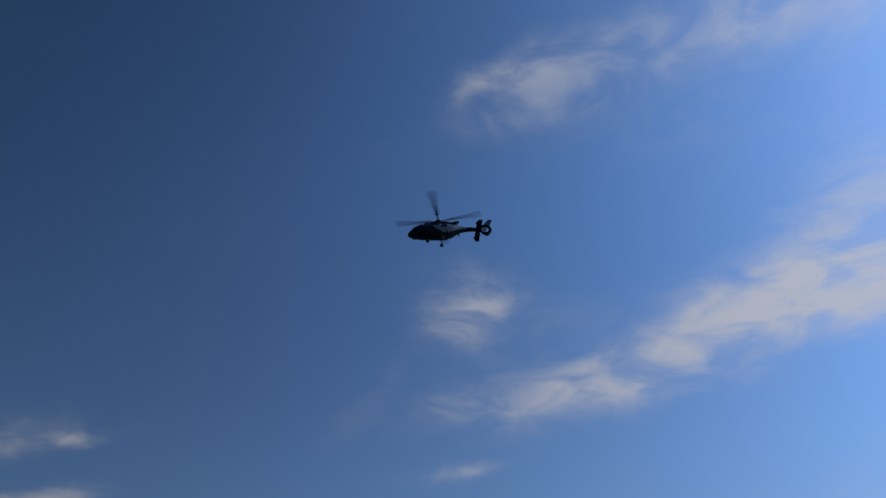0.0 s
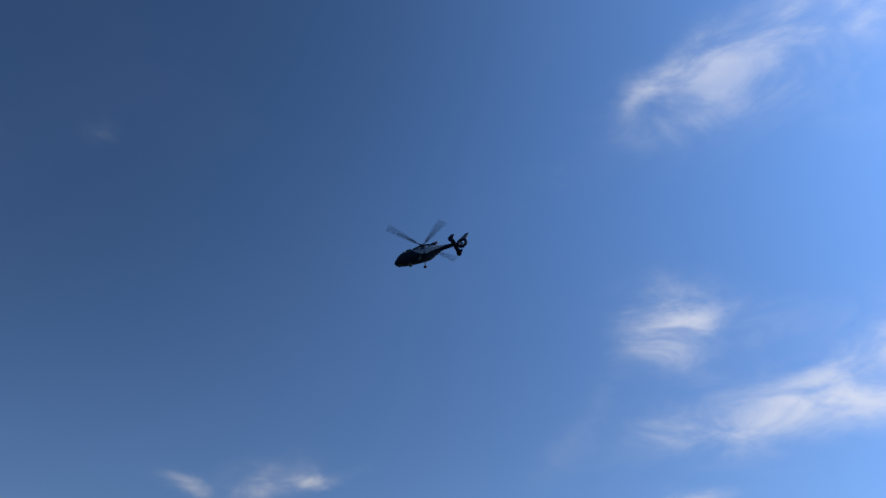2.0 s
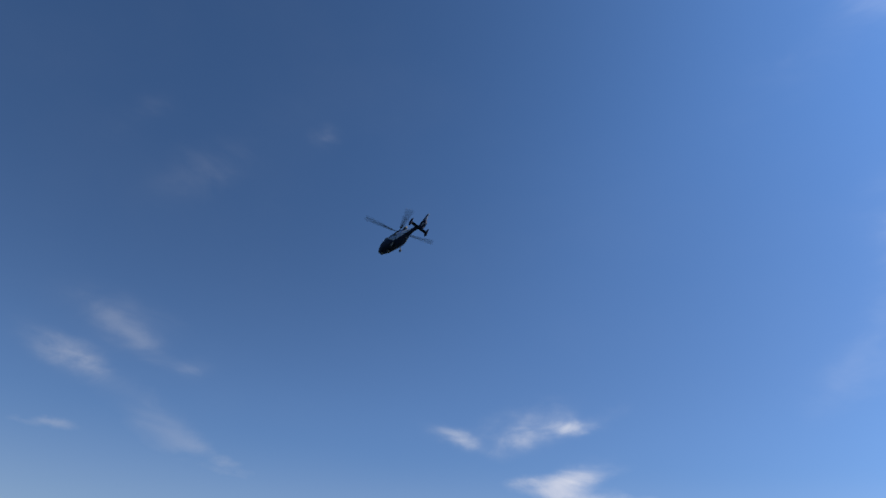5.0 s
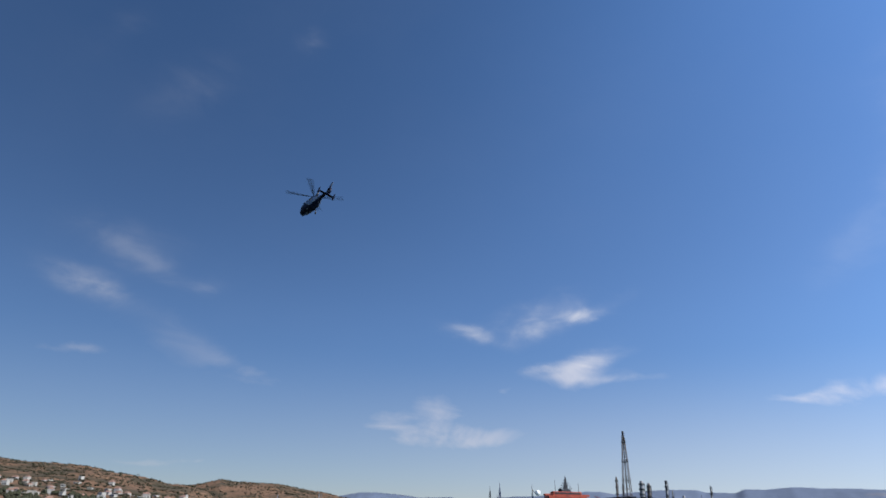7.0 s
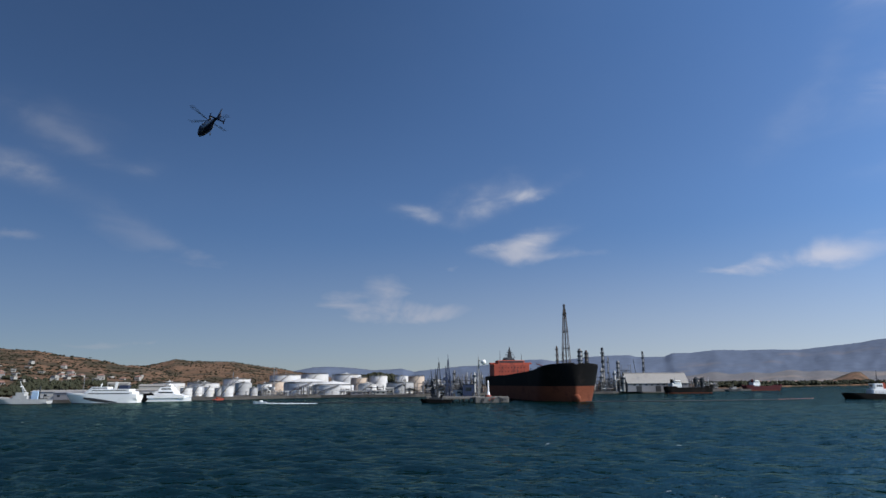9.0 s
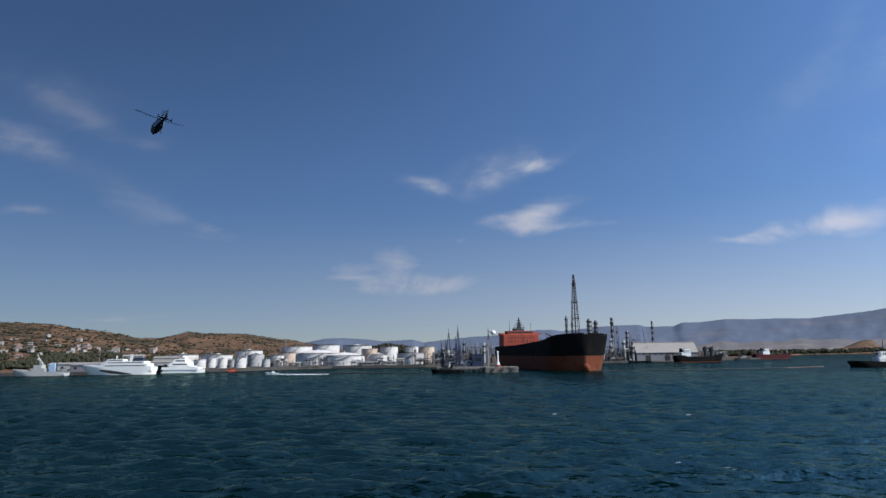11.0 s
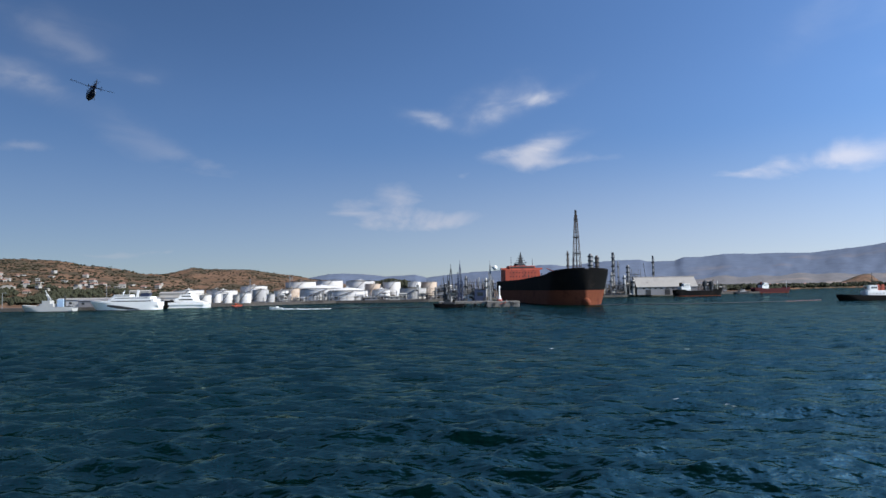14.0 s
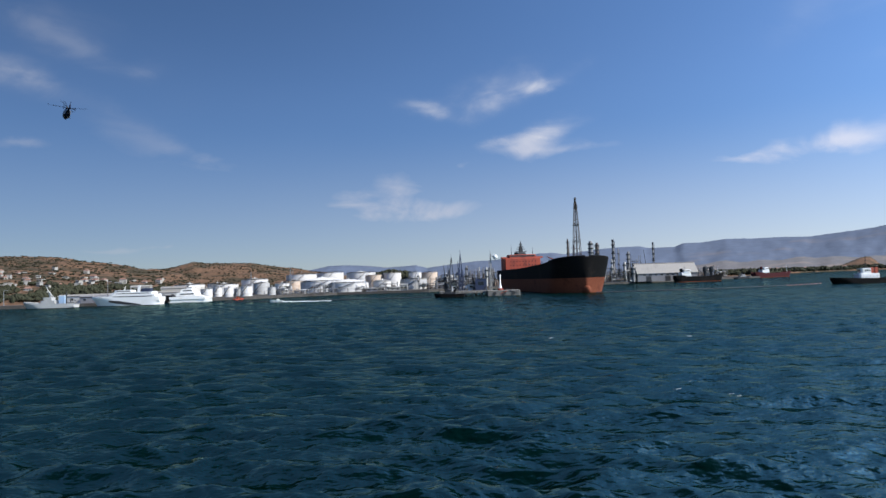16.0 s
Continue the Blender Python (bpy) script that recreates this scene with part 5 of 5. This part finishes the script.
def make_flare_tower():
    f = thing("flare_tower", pose(133.4, 622, 1.5), "tall steel lattice flare tower with a dark tip beyond the tanker", "flare tower")
    H = 79.0

    def corner(k, z):
        w = 3.9 * (1 - z / H) ** 0.9 + 0.9
        return Vector(((1, 1, -1, -1)[k] * w, (1, -1, -1, 1)[k] * w, z))

    zs = [H * k / 14 for k in range(15)]
    zs[-1] = H
    for k in range(4):
        s = Shape()
        for a, b in zip(zs, zs[1:]):
            s.rod(corner(k, a), corner(k, b), 0.3, n=6)
        part("leg", s, RUST, f)
        for a, b in zip(zs, zs[1:]):
            part("brace", Shape().rod(corner(k, a), corner((k + 1) % 4, b), 0.09, n=4), RUST, f)
            part("crossbar", Shape().rod(corner(k, b), corner((k + 1) % 4, b), 0.13, n=4), RUST, f)
    part("flare_pipe", Shape().rod((0, 0, 0), (0, 0, H + 1), 0.55, n=12), DARK, f)
    part("flare_tip", Shape().lathe(0, 0, ((0.6, H), (1.2, H + 0.8), (1.0, H + 3), (1.3, H + 3.5), (0.7, H + 5)), 14), DARK, f)
    for z in (24, 41, 57, 74):
        w = corner(0, z).x + 0.7
        p = part("platform", Shape().rings([[(a * q, b * q, zz) for a, b in ((1, 1), (-1, 1), (-1, -1), (1, -1))] for q, zz in ((w * 0.9, z - 0.3), (w, z - 0.2), (w, z + 0.2))]), DARK, f)
        part("platform_rail", Shape().rod((w, w, z + 1.3), (-w, w, z + 1.3), 0.1, n=4).rod((-w, w, z + 1.3), (-w, -w, z + 1.3), 0.1, n=4).rod((-w, -w, z + 1.3), (w, -w, z + 1.3), 0.1, n=4).rod((w, -w, z + 1.3), (w, w, z + 1.3), 0.1, n=4), DARK, p)


make_flare_tower()


def make_process_unit(x, y, w, d, h, seed, label, z=1.5):
    rng = random.Random(seed)
    u = thing("process_unit", pose(x, y, z), label, "refinery unit")
    nx = max(2, int(w / 4))
    floors = max(2, int(h / 4))
    for i in range(nx + 1):
        for sy in (-1, 1):
            part("post", Shape().box(-w / 2 + w * i / nx, sy * d / 2, 0, 0.4, 0.4, h * rng.uniform(0.7, 1), 0.05), GREY, u)
    for k in range(1, floors + 1):
        if rng.random() < 0.85:
            part("floor", Shape().box(rng.uniform(-0.1, 0.1) * w, 0, h * 0.7 * k / floors, w * rng.uniform(0.7, 1), d, 0.35, 0.05), DARK, u)
    for _ in range(int(w * 0.9)):
        px, pz, pr = rng.uniform(-w / 2, w / 2), rng.uniform(0, h * 0.6), rng.uniform(0.25, 0.9)
        py = rng.uniform(-d / 2, d / 2)
        if rng.random() < 0.5:
            part("pipe", Shape().rod((px, py, 0), (px, py, pz + h * 0.35), pr * 0.6, n=8), rng.choice((STEEL, RUST, GREY, TANK_GREY)), u)
        else:
            l = rng.uniform(2, 6)
            part("vessel", Shape().rings([[(px + a, py + r * math.cos(q), pz + 1 + r * math.sin(q)) for q in np.linspace(0, 2 * math.pi, 12, endpoint=False)] for a, r in ((-l / 2 - pr * 0.6, pr * 0.3), (-l / 2, pr), (l / 2, pr), (l / 2 + pr * 0.6, pr * 0.3))]), rng.choice((STEEL, TANK_GREY, TANK_WHITE, RUST)), u)
            part("saddle", Shape().box(px, py, 0, 0.5, pr * 1.4, pz + 1.0, 0.05), GREY, u)


for k, (x, y, w, d, h) in enumerate(((162, 612, 26, 10, 15), (182, 624, 18, 10, 17), (202, 662, 9, 7, 29), (170, 640, 30, 8, 13), (150, 622, 12, 8, 22), (24, 548, 26, 8, 15), (46, 575, 24, 8, 18), (2, 552, 22, 8, 12), (12, 580, 30, 8, 17), (36, 600, 26, 8, 20), (156, 632, 22, 8, 19), (176, 606, 14, 6, 12), (192, 634, 12, 8, 20), (166, 604, 18, 5, 7), (70, 590, 30, 10, 13),
                                     (-94, 514, 16, 6, 9), (-62, 514, 12, 5, 6), (-42, 512, 14, 6, 8), (-112, 508, 14, 5, 5), (-12, 516, 12, 6, 7), (-122, 502, 8, 4, 9), (300, 740, 34, 12, 12), (330, 775, 30, 10, 10), (286, 730, 18, 8, 13))):
    make_process_unit(x, y, w, d, h, 40 + k, "tangle of steel frames, pipes and vessels in the refinery")


make_process_unit(14, 369, 24, 5, 7, 77, "pipe manifold and steel framing on the jetty", 2.8)


def make_pipe_rack(x0, x1, y, h, seed):
    rng = random.Random(seed)
    p = thing("pipe_rack", pose(x0, y, 1.5), "long low rack of pale pipes along the shore", "pipe rack")
    L = x1 - x0
    for x in np.arange(0, L + 0.1, 6):
        part("frame", Shape().box(x, -1, 0, 0.3, 0.3, h, 0.03).box(x, 1, 0, 0.3, 0.3, h, 0.03).box(x, 0, h - 0.3, 0.3, 2.4, 0.3, 0.03), GREY, p)
    for k in range(5):
        part("pipe", Shape().rod((0, -1 + 0.5 * k, h + 0.2), (L, -1 + 0.5 * k, h + 0.2), rng.uniform(0.12, 0.24), n=6), rng.choice((STEEL, TANK_WHITE, RUST)), p)


make_pipe_rack(-140, -20, 507, 3.2, 1)
make_pipe_rack(-10, 60, 566, 4.5, 2)
make_pipe_rack(140, 182, 606, 5, 3)


def make_crane_jib():
    c = thing("crane", pose(214.5, 662, 1.5), "thin leaning crane jib behind the warehouse", "crane")
    part("base", Shape().box(0, 0, 0, 4, 3, 3, 0.2), DARK, c)
    part("jib", Shape().rod((0, 0, 2.5), (-3.4, 0, 32), 0.35, 0.2, 6), DARK, c)


make_crane_jib()


def make_warehouse():
    w = thing("warehouse", pose(214, 612, 1.5), "long grey warehouse with a pale sloping sheet roof on the quay", "warehouse")
    L = 57.0
    part("wall_front", Shape().box(0, -9, 0, L, 0.4, 7.6, 0.05), WALL_GREY, w)
    part("wall_back", Shape().box(0, 9, 0, L, 0.4, 7.6, 0.05), WALL_GREY, w)
    for sx in (-1, 1):
        part("gable", Shape().rings([[(sx * L / 2 + o, y, z) for y, z in ((-9, 0), (9, 0), (9, 7.6), (0, 16.4), (-9, 7.6))] for o in (-0.2, 0.2)]), WALL_GREY, w)
    n = 25
    for k in range(n):
        x0, x1 = -L / 2 - 0.6 + (L + 1.2) * k / n, -L / 2 - 0.6 + (L + 1.2) * (k + 1) / n
        for sy in (-1, 1):
            part("roof_sheet", Shape().rings([[(x0, sy * 9.9, 7.3), (x0, 0, 16.7), (x0, 0, 17.0), (x0, sy * 9.9, 7.6)], [(x1 - 0.06, sy * 9.9, 7.3), (x1 - 0.06, 0, 16.7), (x1 - 0.06, 0, 17.0), (x1 - 0.06, sy * 9.9, 7.6)]]), SHEET, w)
    part("ridge_cap", Shape().box(0, 0, 16.9, L + 1.4, 1.0, 0.35, 0.1), SHEET, w)
    for x in (-18, 0, 18):
        part("door", Shape().box(x, -9.25, 0, 5, 0.15, 5, 0.03), DARK, w)
    for x in np.linspace(-22, 22, 9):
        part("window", Shape().box(x, -9.25, 5.6, 2.4, 0.12, 1.0, 0.02), GLASS, w)


make_warehouse()


# ---- quays, sheds and houses on the left-hand shore ----
def make_shed(x, y, l, d, h, turn, wall_mat, roof_mat, label):
    s = thing("shed", pose(x, y, float(ground_z(x, y)) - 0.1, 0, 0, turn), label, "building")
    part("wall", Shape().box(0, 0, 0, l, d, h, 0.05), wall_mat, s)
    part("roof", Shape().rings([[(sx * (l / 2 + 0.4), y2, z) for y2, z in ((-d / 2 - 0.4, h), (0, h + d * 0.12), (d / 2 + 0.4, h), (d / 2 + 0.4, h - 0.25), (-d / 2 - 0.4, h - 0.25))] for sx in (-1, 1)]), roof_mat, s)
    for k in range(max(2, int(l / 5))):
        xx = -l / 2 + l * (k + 0.5) / max(2, int(l / 5))
        part("window", Shape().box(xx, -d / 2 - 0.03, h * 0.45, 1.6, 0.12, h * 0.25, 0.02), GLASS, s)


make_shed(-222, 404, 34, 8, 5, 2, TANK_GREY, SHEET, "long pale quayside shed")
make_shed(-214, 398, 18, 5, 4.4, 2, WALL_GREY, WALL_GREY, "grey quayside shed behind the patrol ship")
make_shed(-196, 408, 26, 8, 4.6, 6, STUCCO, SHEET, "long white quayside shed")
make_shed(-196, 470, 16, 10, 8, 10, STUCCO, SHEET, "pale office building near the tanks")
make_shed(-196, 462, 24, 7, 5, 10, TANK_GREY, SHEET, "low grey shed on the shore")
make_shed(-262, 560, 16, 8, 5, 10, STUCCO, STUCCO, "white building at the hill's foot")
make_shed(-36.5, 508, 8, 5, 3.0, 0, STUCCO, STUCCO, "small white gatehouse on the shore")
make_shed(-30, 511, 6, 5, 5.0, 0, STUCCO, STUCCO, "small white gatehouse on the shore")
make_shed(-55, 508, 9, 4, 2.6, 0, WALL_GREY, SHEET, "low grey hut on the shore")


def make_house(u, y, w, d, h, turn, roof):
    x = u * y
    s = thing("house", pose(x, y, float(ground_z(x, y)) - 0.6, 0, 0, turn), "white stucco house with a tiled roof on the slope" if roof is ROOF_TILE else "white flat-roofed house on the slope", "house", "houses on the hillside")
    part("wall", Shape().box(0, 0, 0, w, d, h, 0.05), STUCCO, s)
    if roof is ROOF_TILE:
        part("roof", Shape().rings([[(sx * (w / 2 + 0.4) * q, sy * (d / 2 + 0.4) * q2, z) for sx, sy in ((1, 1), (-1, 1), (-1, -1), (1, -1))] for q, q2, z in ((1, 1, h), (0.45, 0.08, h + 1.8))]), roof, s)
    else:
        part("roof", Shape().box(0, 0, h, w + 0.5, d + 0.5, 0.35, 0.05), STUCCO, s)
    for k in range(3):
        for fl in range(max(1, int(h / 3))):
            part("window", Shape().box(-w / 2 + w * (k + 0.5) / 3, -d / 2 - 0.03, 1.0 + 3 * fl, 1.1, 0.12, 1.2, 0.02), GLASS, s)


rng = random.Random(21)
for k in range(64):
    u = rng.uniform(-0.76, -0.53) if k < 54 else rng.uniform(-0.53, -0.42)
    y = float(np.interp(u, SHORE_U, SHORE_Y)) + rng.uniform(190, 430)
    make_house(u, y, rng.uniform(4, 7), rng.uniform(4, 6), rng.choice((2.6, 2.8, 4.6)), rng.uniform(-25, 25), ROOF_TILE if k % 3 == 0 else STUCCO)
rng = random.Random(22)
for k in range(26):
    u = rng.uniform(0.50, 0.72)
    y = float(np.interp(max(u, 0.54), SHORE_U, SHORE_Y)) + rng.uniform(12, 90)
    make_house(u, y, rng.uniform(9, 17), rng.uniform(8, 10), rng.choice((4, 6.5, 8)), rng.uniform(-25, 25), ROOF_TILE if k % 2 else STUCCO)


def make_radio_mast(x, y, h):
    z = float(ground_z(x, y))
    m = thing("radio_mast", pose(x, y, z - 0.3), "thin lattice radio mast on the hillside", "radio mast")
    for a in (0, 2.09, 4.19):
        part("leg", Shape().rod((1.1 * math.cos(a), 1.1 * math.sin(a), 0), (0.25 * math.cos(a), 0.25 * math.sin(a), h), 0.16, n=5), GREY, m)
    s = Shape()
    for k in range(12):
        q = 1.1 - 0.85 * k / 12
        for a in (0, 2.09, 4.19):
            s.rod((q * math.cos(a), q * math.sin(a), h * k / 12), (q * math.cos(a + 2.09), q * math.sin(a + 2.09), h * (k + 1) / 12), 0.08, n=4)
    part("bracing", s, GREY, m)


make_radio_mast(-231.4, 1000, 30)
make_radio_mast(-217.6, 1000, 27)
make_radio_mast(-190.0, 640, 21)
make_radio_mast(-121.0, 515, 22)


def make_lamp_post(x, y, z, h):
    p = thing("street_lamp", pose(x, y, z), "tall grey lamp post on the quay", "street lamp")
    part("pole", Shape().rod((0, 0, 0), (0, 0, h), 0.25, 0.14), GREY, p)
    part("arm", Shape().rod((0, 0, h), (1.6, 0, h + 0.3), 0.1), GREY, p)
    part("lamp_head", Shape().box(1.9, 0, h + 0.1, 1.0, 0.5, 0.25, 0.05), GREY, p)


make_lamp_post(-266, 390, 1.5, 9.5)
for x, y in ((-206, 396), (-60, 510), (-20, 505), (24, 553), (56, 585), (196, 606), (160, 600)):
    make_lamp_post(x, y, 1.5, 13)


# ---- the ship's deck underfoot, with its awning ----
def make_awning():
    deck = tagged(part("own_ship_deck", Shape().box(-3.5, -4.2, -1.5, 16, 9.4, 9.8, 0.1), DECK), "grey deck of the ship the view is taken from", "deck", kind="structure")
    a = thing("awning", pose(0, 0, 8.3), "beige canvas deck awning with brown binding on steel posts", "awning")
    e, n = Vector((1, -1, 0)).normalized(), Vector((-1, -1, 0)).normalized()
    o = Vector((-2.16, 2.06, 4.1)) + n * 0.055 + e * 0.055
    pts = [o, o + e * 4.6, o + e * 4.6 + n * 3, o + n * 3]
    part("canvas", Shape().rings([[p for p in pts], [p + Vector((0, 0, 0.025)) for p in pts]]), CANVAS, a)
    part("binding", Shape().rod(o, o + e * 4.6, 0.007, n=8), HEM, a)
    for p in (o + e * 1.6 + n * 1.3, o + e * 4.2 + n * 0.6, o + e * 4.2 + n * 2.7, o + e * 1.6 + n * 2.7):
        part("post", Shape().rod((p.x, p.y, 0), p, 0.03, n=10), STEEL, a)


make_awning()


def motions():
    rows = [
        (0.0, 44.5, 53.6, 62.0, 1.0, 1, 144.0),
        (0.5, 39.3, 58.5, 63.6, 2.3, 1, 141.0),
        (1.0, 33.5, 63.2, 64.8, 3.7, 1, 138.0),
        (1.5, 28.1, 67.4, 65.5, 5.0, 1, 135.0),
        (2.0, 21.9, 71.2, 65.8, 5.4, 1, 134.8),
        (2.5, 15.6, 74.5, 65.9, 5.8, 1, 134.6),
        (3.0, 10.0, 77.4, 65.4, 6.2, 1, 134.4),
        (3.5, 4.2, 79.9, 64.9, 6.6, 1, 134.2),
        (4.0, -1.8, 83.3, 64.4, 7.0, 1, 134.0),
        (6.5, -29.0, 100.6, 64.0, 8.0, 1, 132.5),
        (7.0, -33.1, 112.3, 66.1, 8.2, 1, 132.2),
        (7.5, -34.8, 124.2, 66.6, 8.4, 1, 131.9),
        (8.0, -40.0, 129.6, 67.3, 8.6, 1, 131.6),
        (8.5, -45.3, 134.7, 68.1, 8.8, 1, 131.3),
        (9.0, -50.8, 139.9, 68.4, 9.0, 1, 131.0),
        (11.5, -74.2, 158.2, 67.6, 8.3, 1, 128.5),
        (12.0, -78.8, 162.4, 67.8, 8.1, 1, 128.0),
        (12.5, -84.0, 166.3, 67.6, 8.0, 1, 127.9),
        (13.0, -89.2, 171.5, 68.0, 7.9, 1, 127.8),
        (13.5, -94.4, 176.7, 68.2, 7.7, 1, 127.6),
        (14.0, -99.9, 181.8, 67.9, 7.6, 1, 127.5),
        (14.5, -104.5, 187.2, 68.1, 7.4, 1, 127.4),
        (15.0, -109.5, 194.4, 67.8, 7.3, 1, 127.2),
        (15.5, -115.0, 201.0, 68.1, 7.1, 1, 127.1),
        (16.0, -120.8, 207.6, 68.2, 7.0, 1, 127.0),
    ]
    walk(helicopter, [(t, pose(x, y, z, rx, ry, rz)) for t, x, y, z, rx, ry, rz in rows])
    # four blades turning clockwise, seen from above, about five and a half times a second
    walk(main_rotor, [(k / FPS, pose(0.4, 0, 1.78, 0, 0, -12 - 65.5 * k + float(np.interp(k / FPS, (0, 0.5, 1, 1.5, 2, 3, 4, 6.5, 16), (0, 14, 23, 30, 37, 51, 69, 130, 290))))) for k in range(0, 481)])
    walk(sea, [(0, pose(3, 9, 0)), (16, pose(-3, -9, 0))])
    walk(tug, [(0, pose(255.5, 364, 0, 0, 0, 180)), (9.0, pose(253.5, 365, 0, 0, 0, 180)), (12.5, pose(249.0, 366, 0, 0, 0, 180)), (16.0, pose(243.5, 368, 0, 0, 0, 180))])
    walk(speedboat, [(0, pose(-86.0, 345, 0, 0, 0, 180)), (9.0, pose(-88.0, 347, 0, 0, 0, 180)), (16.0, pose(-89.5, 349, 0, 0, 0, 180))])


motions()
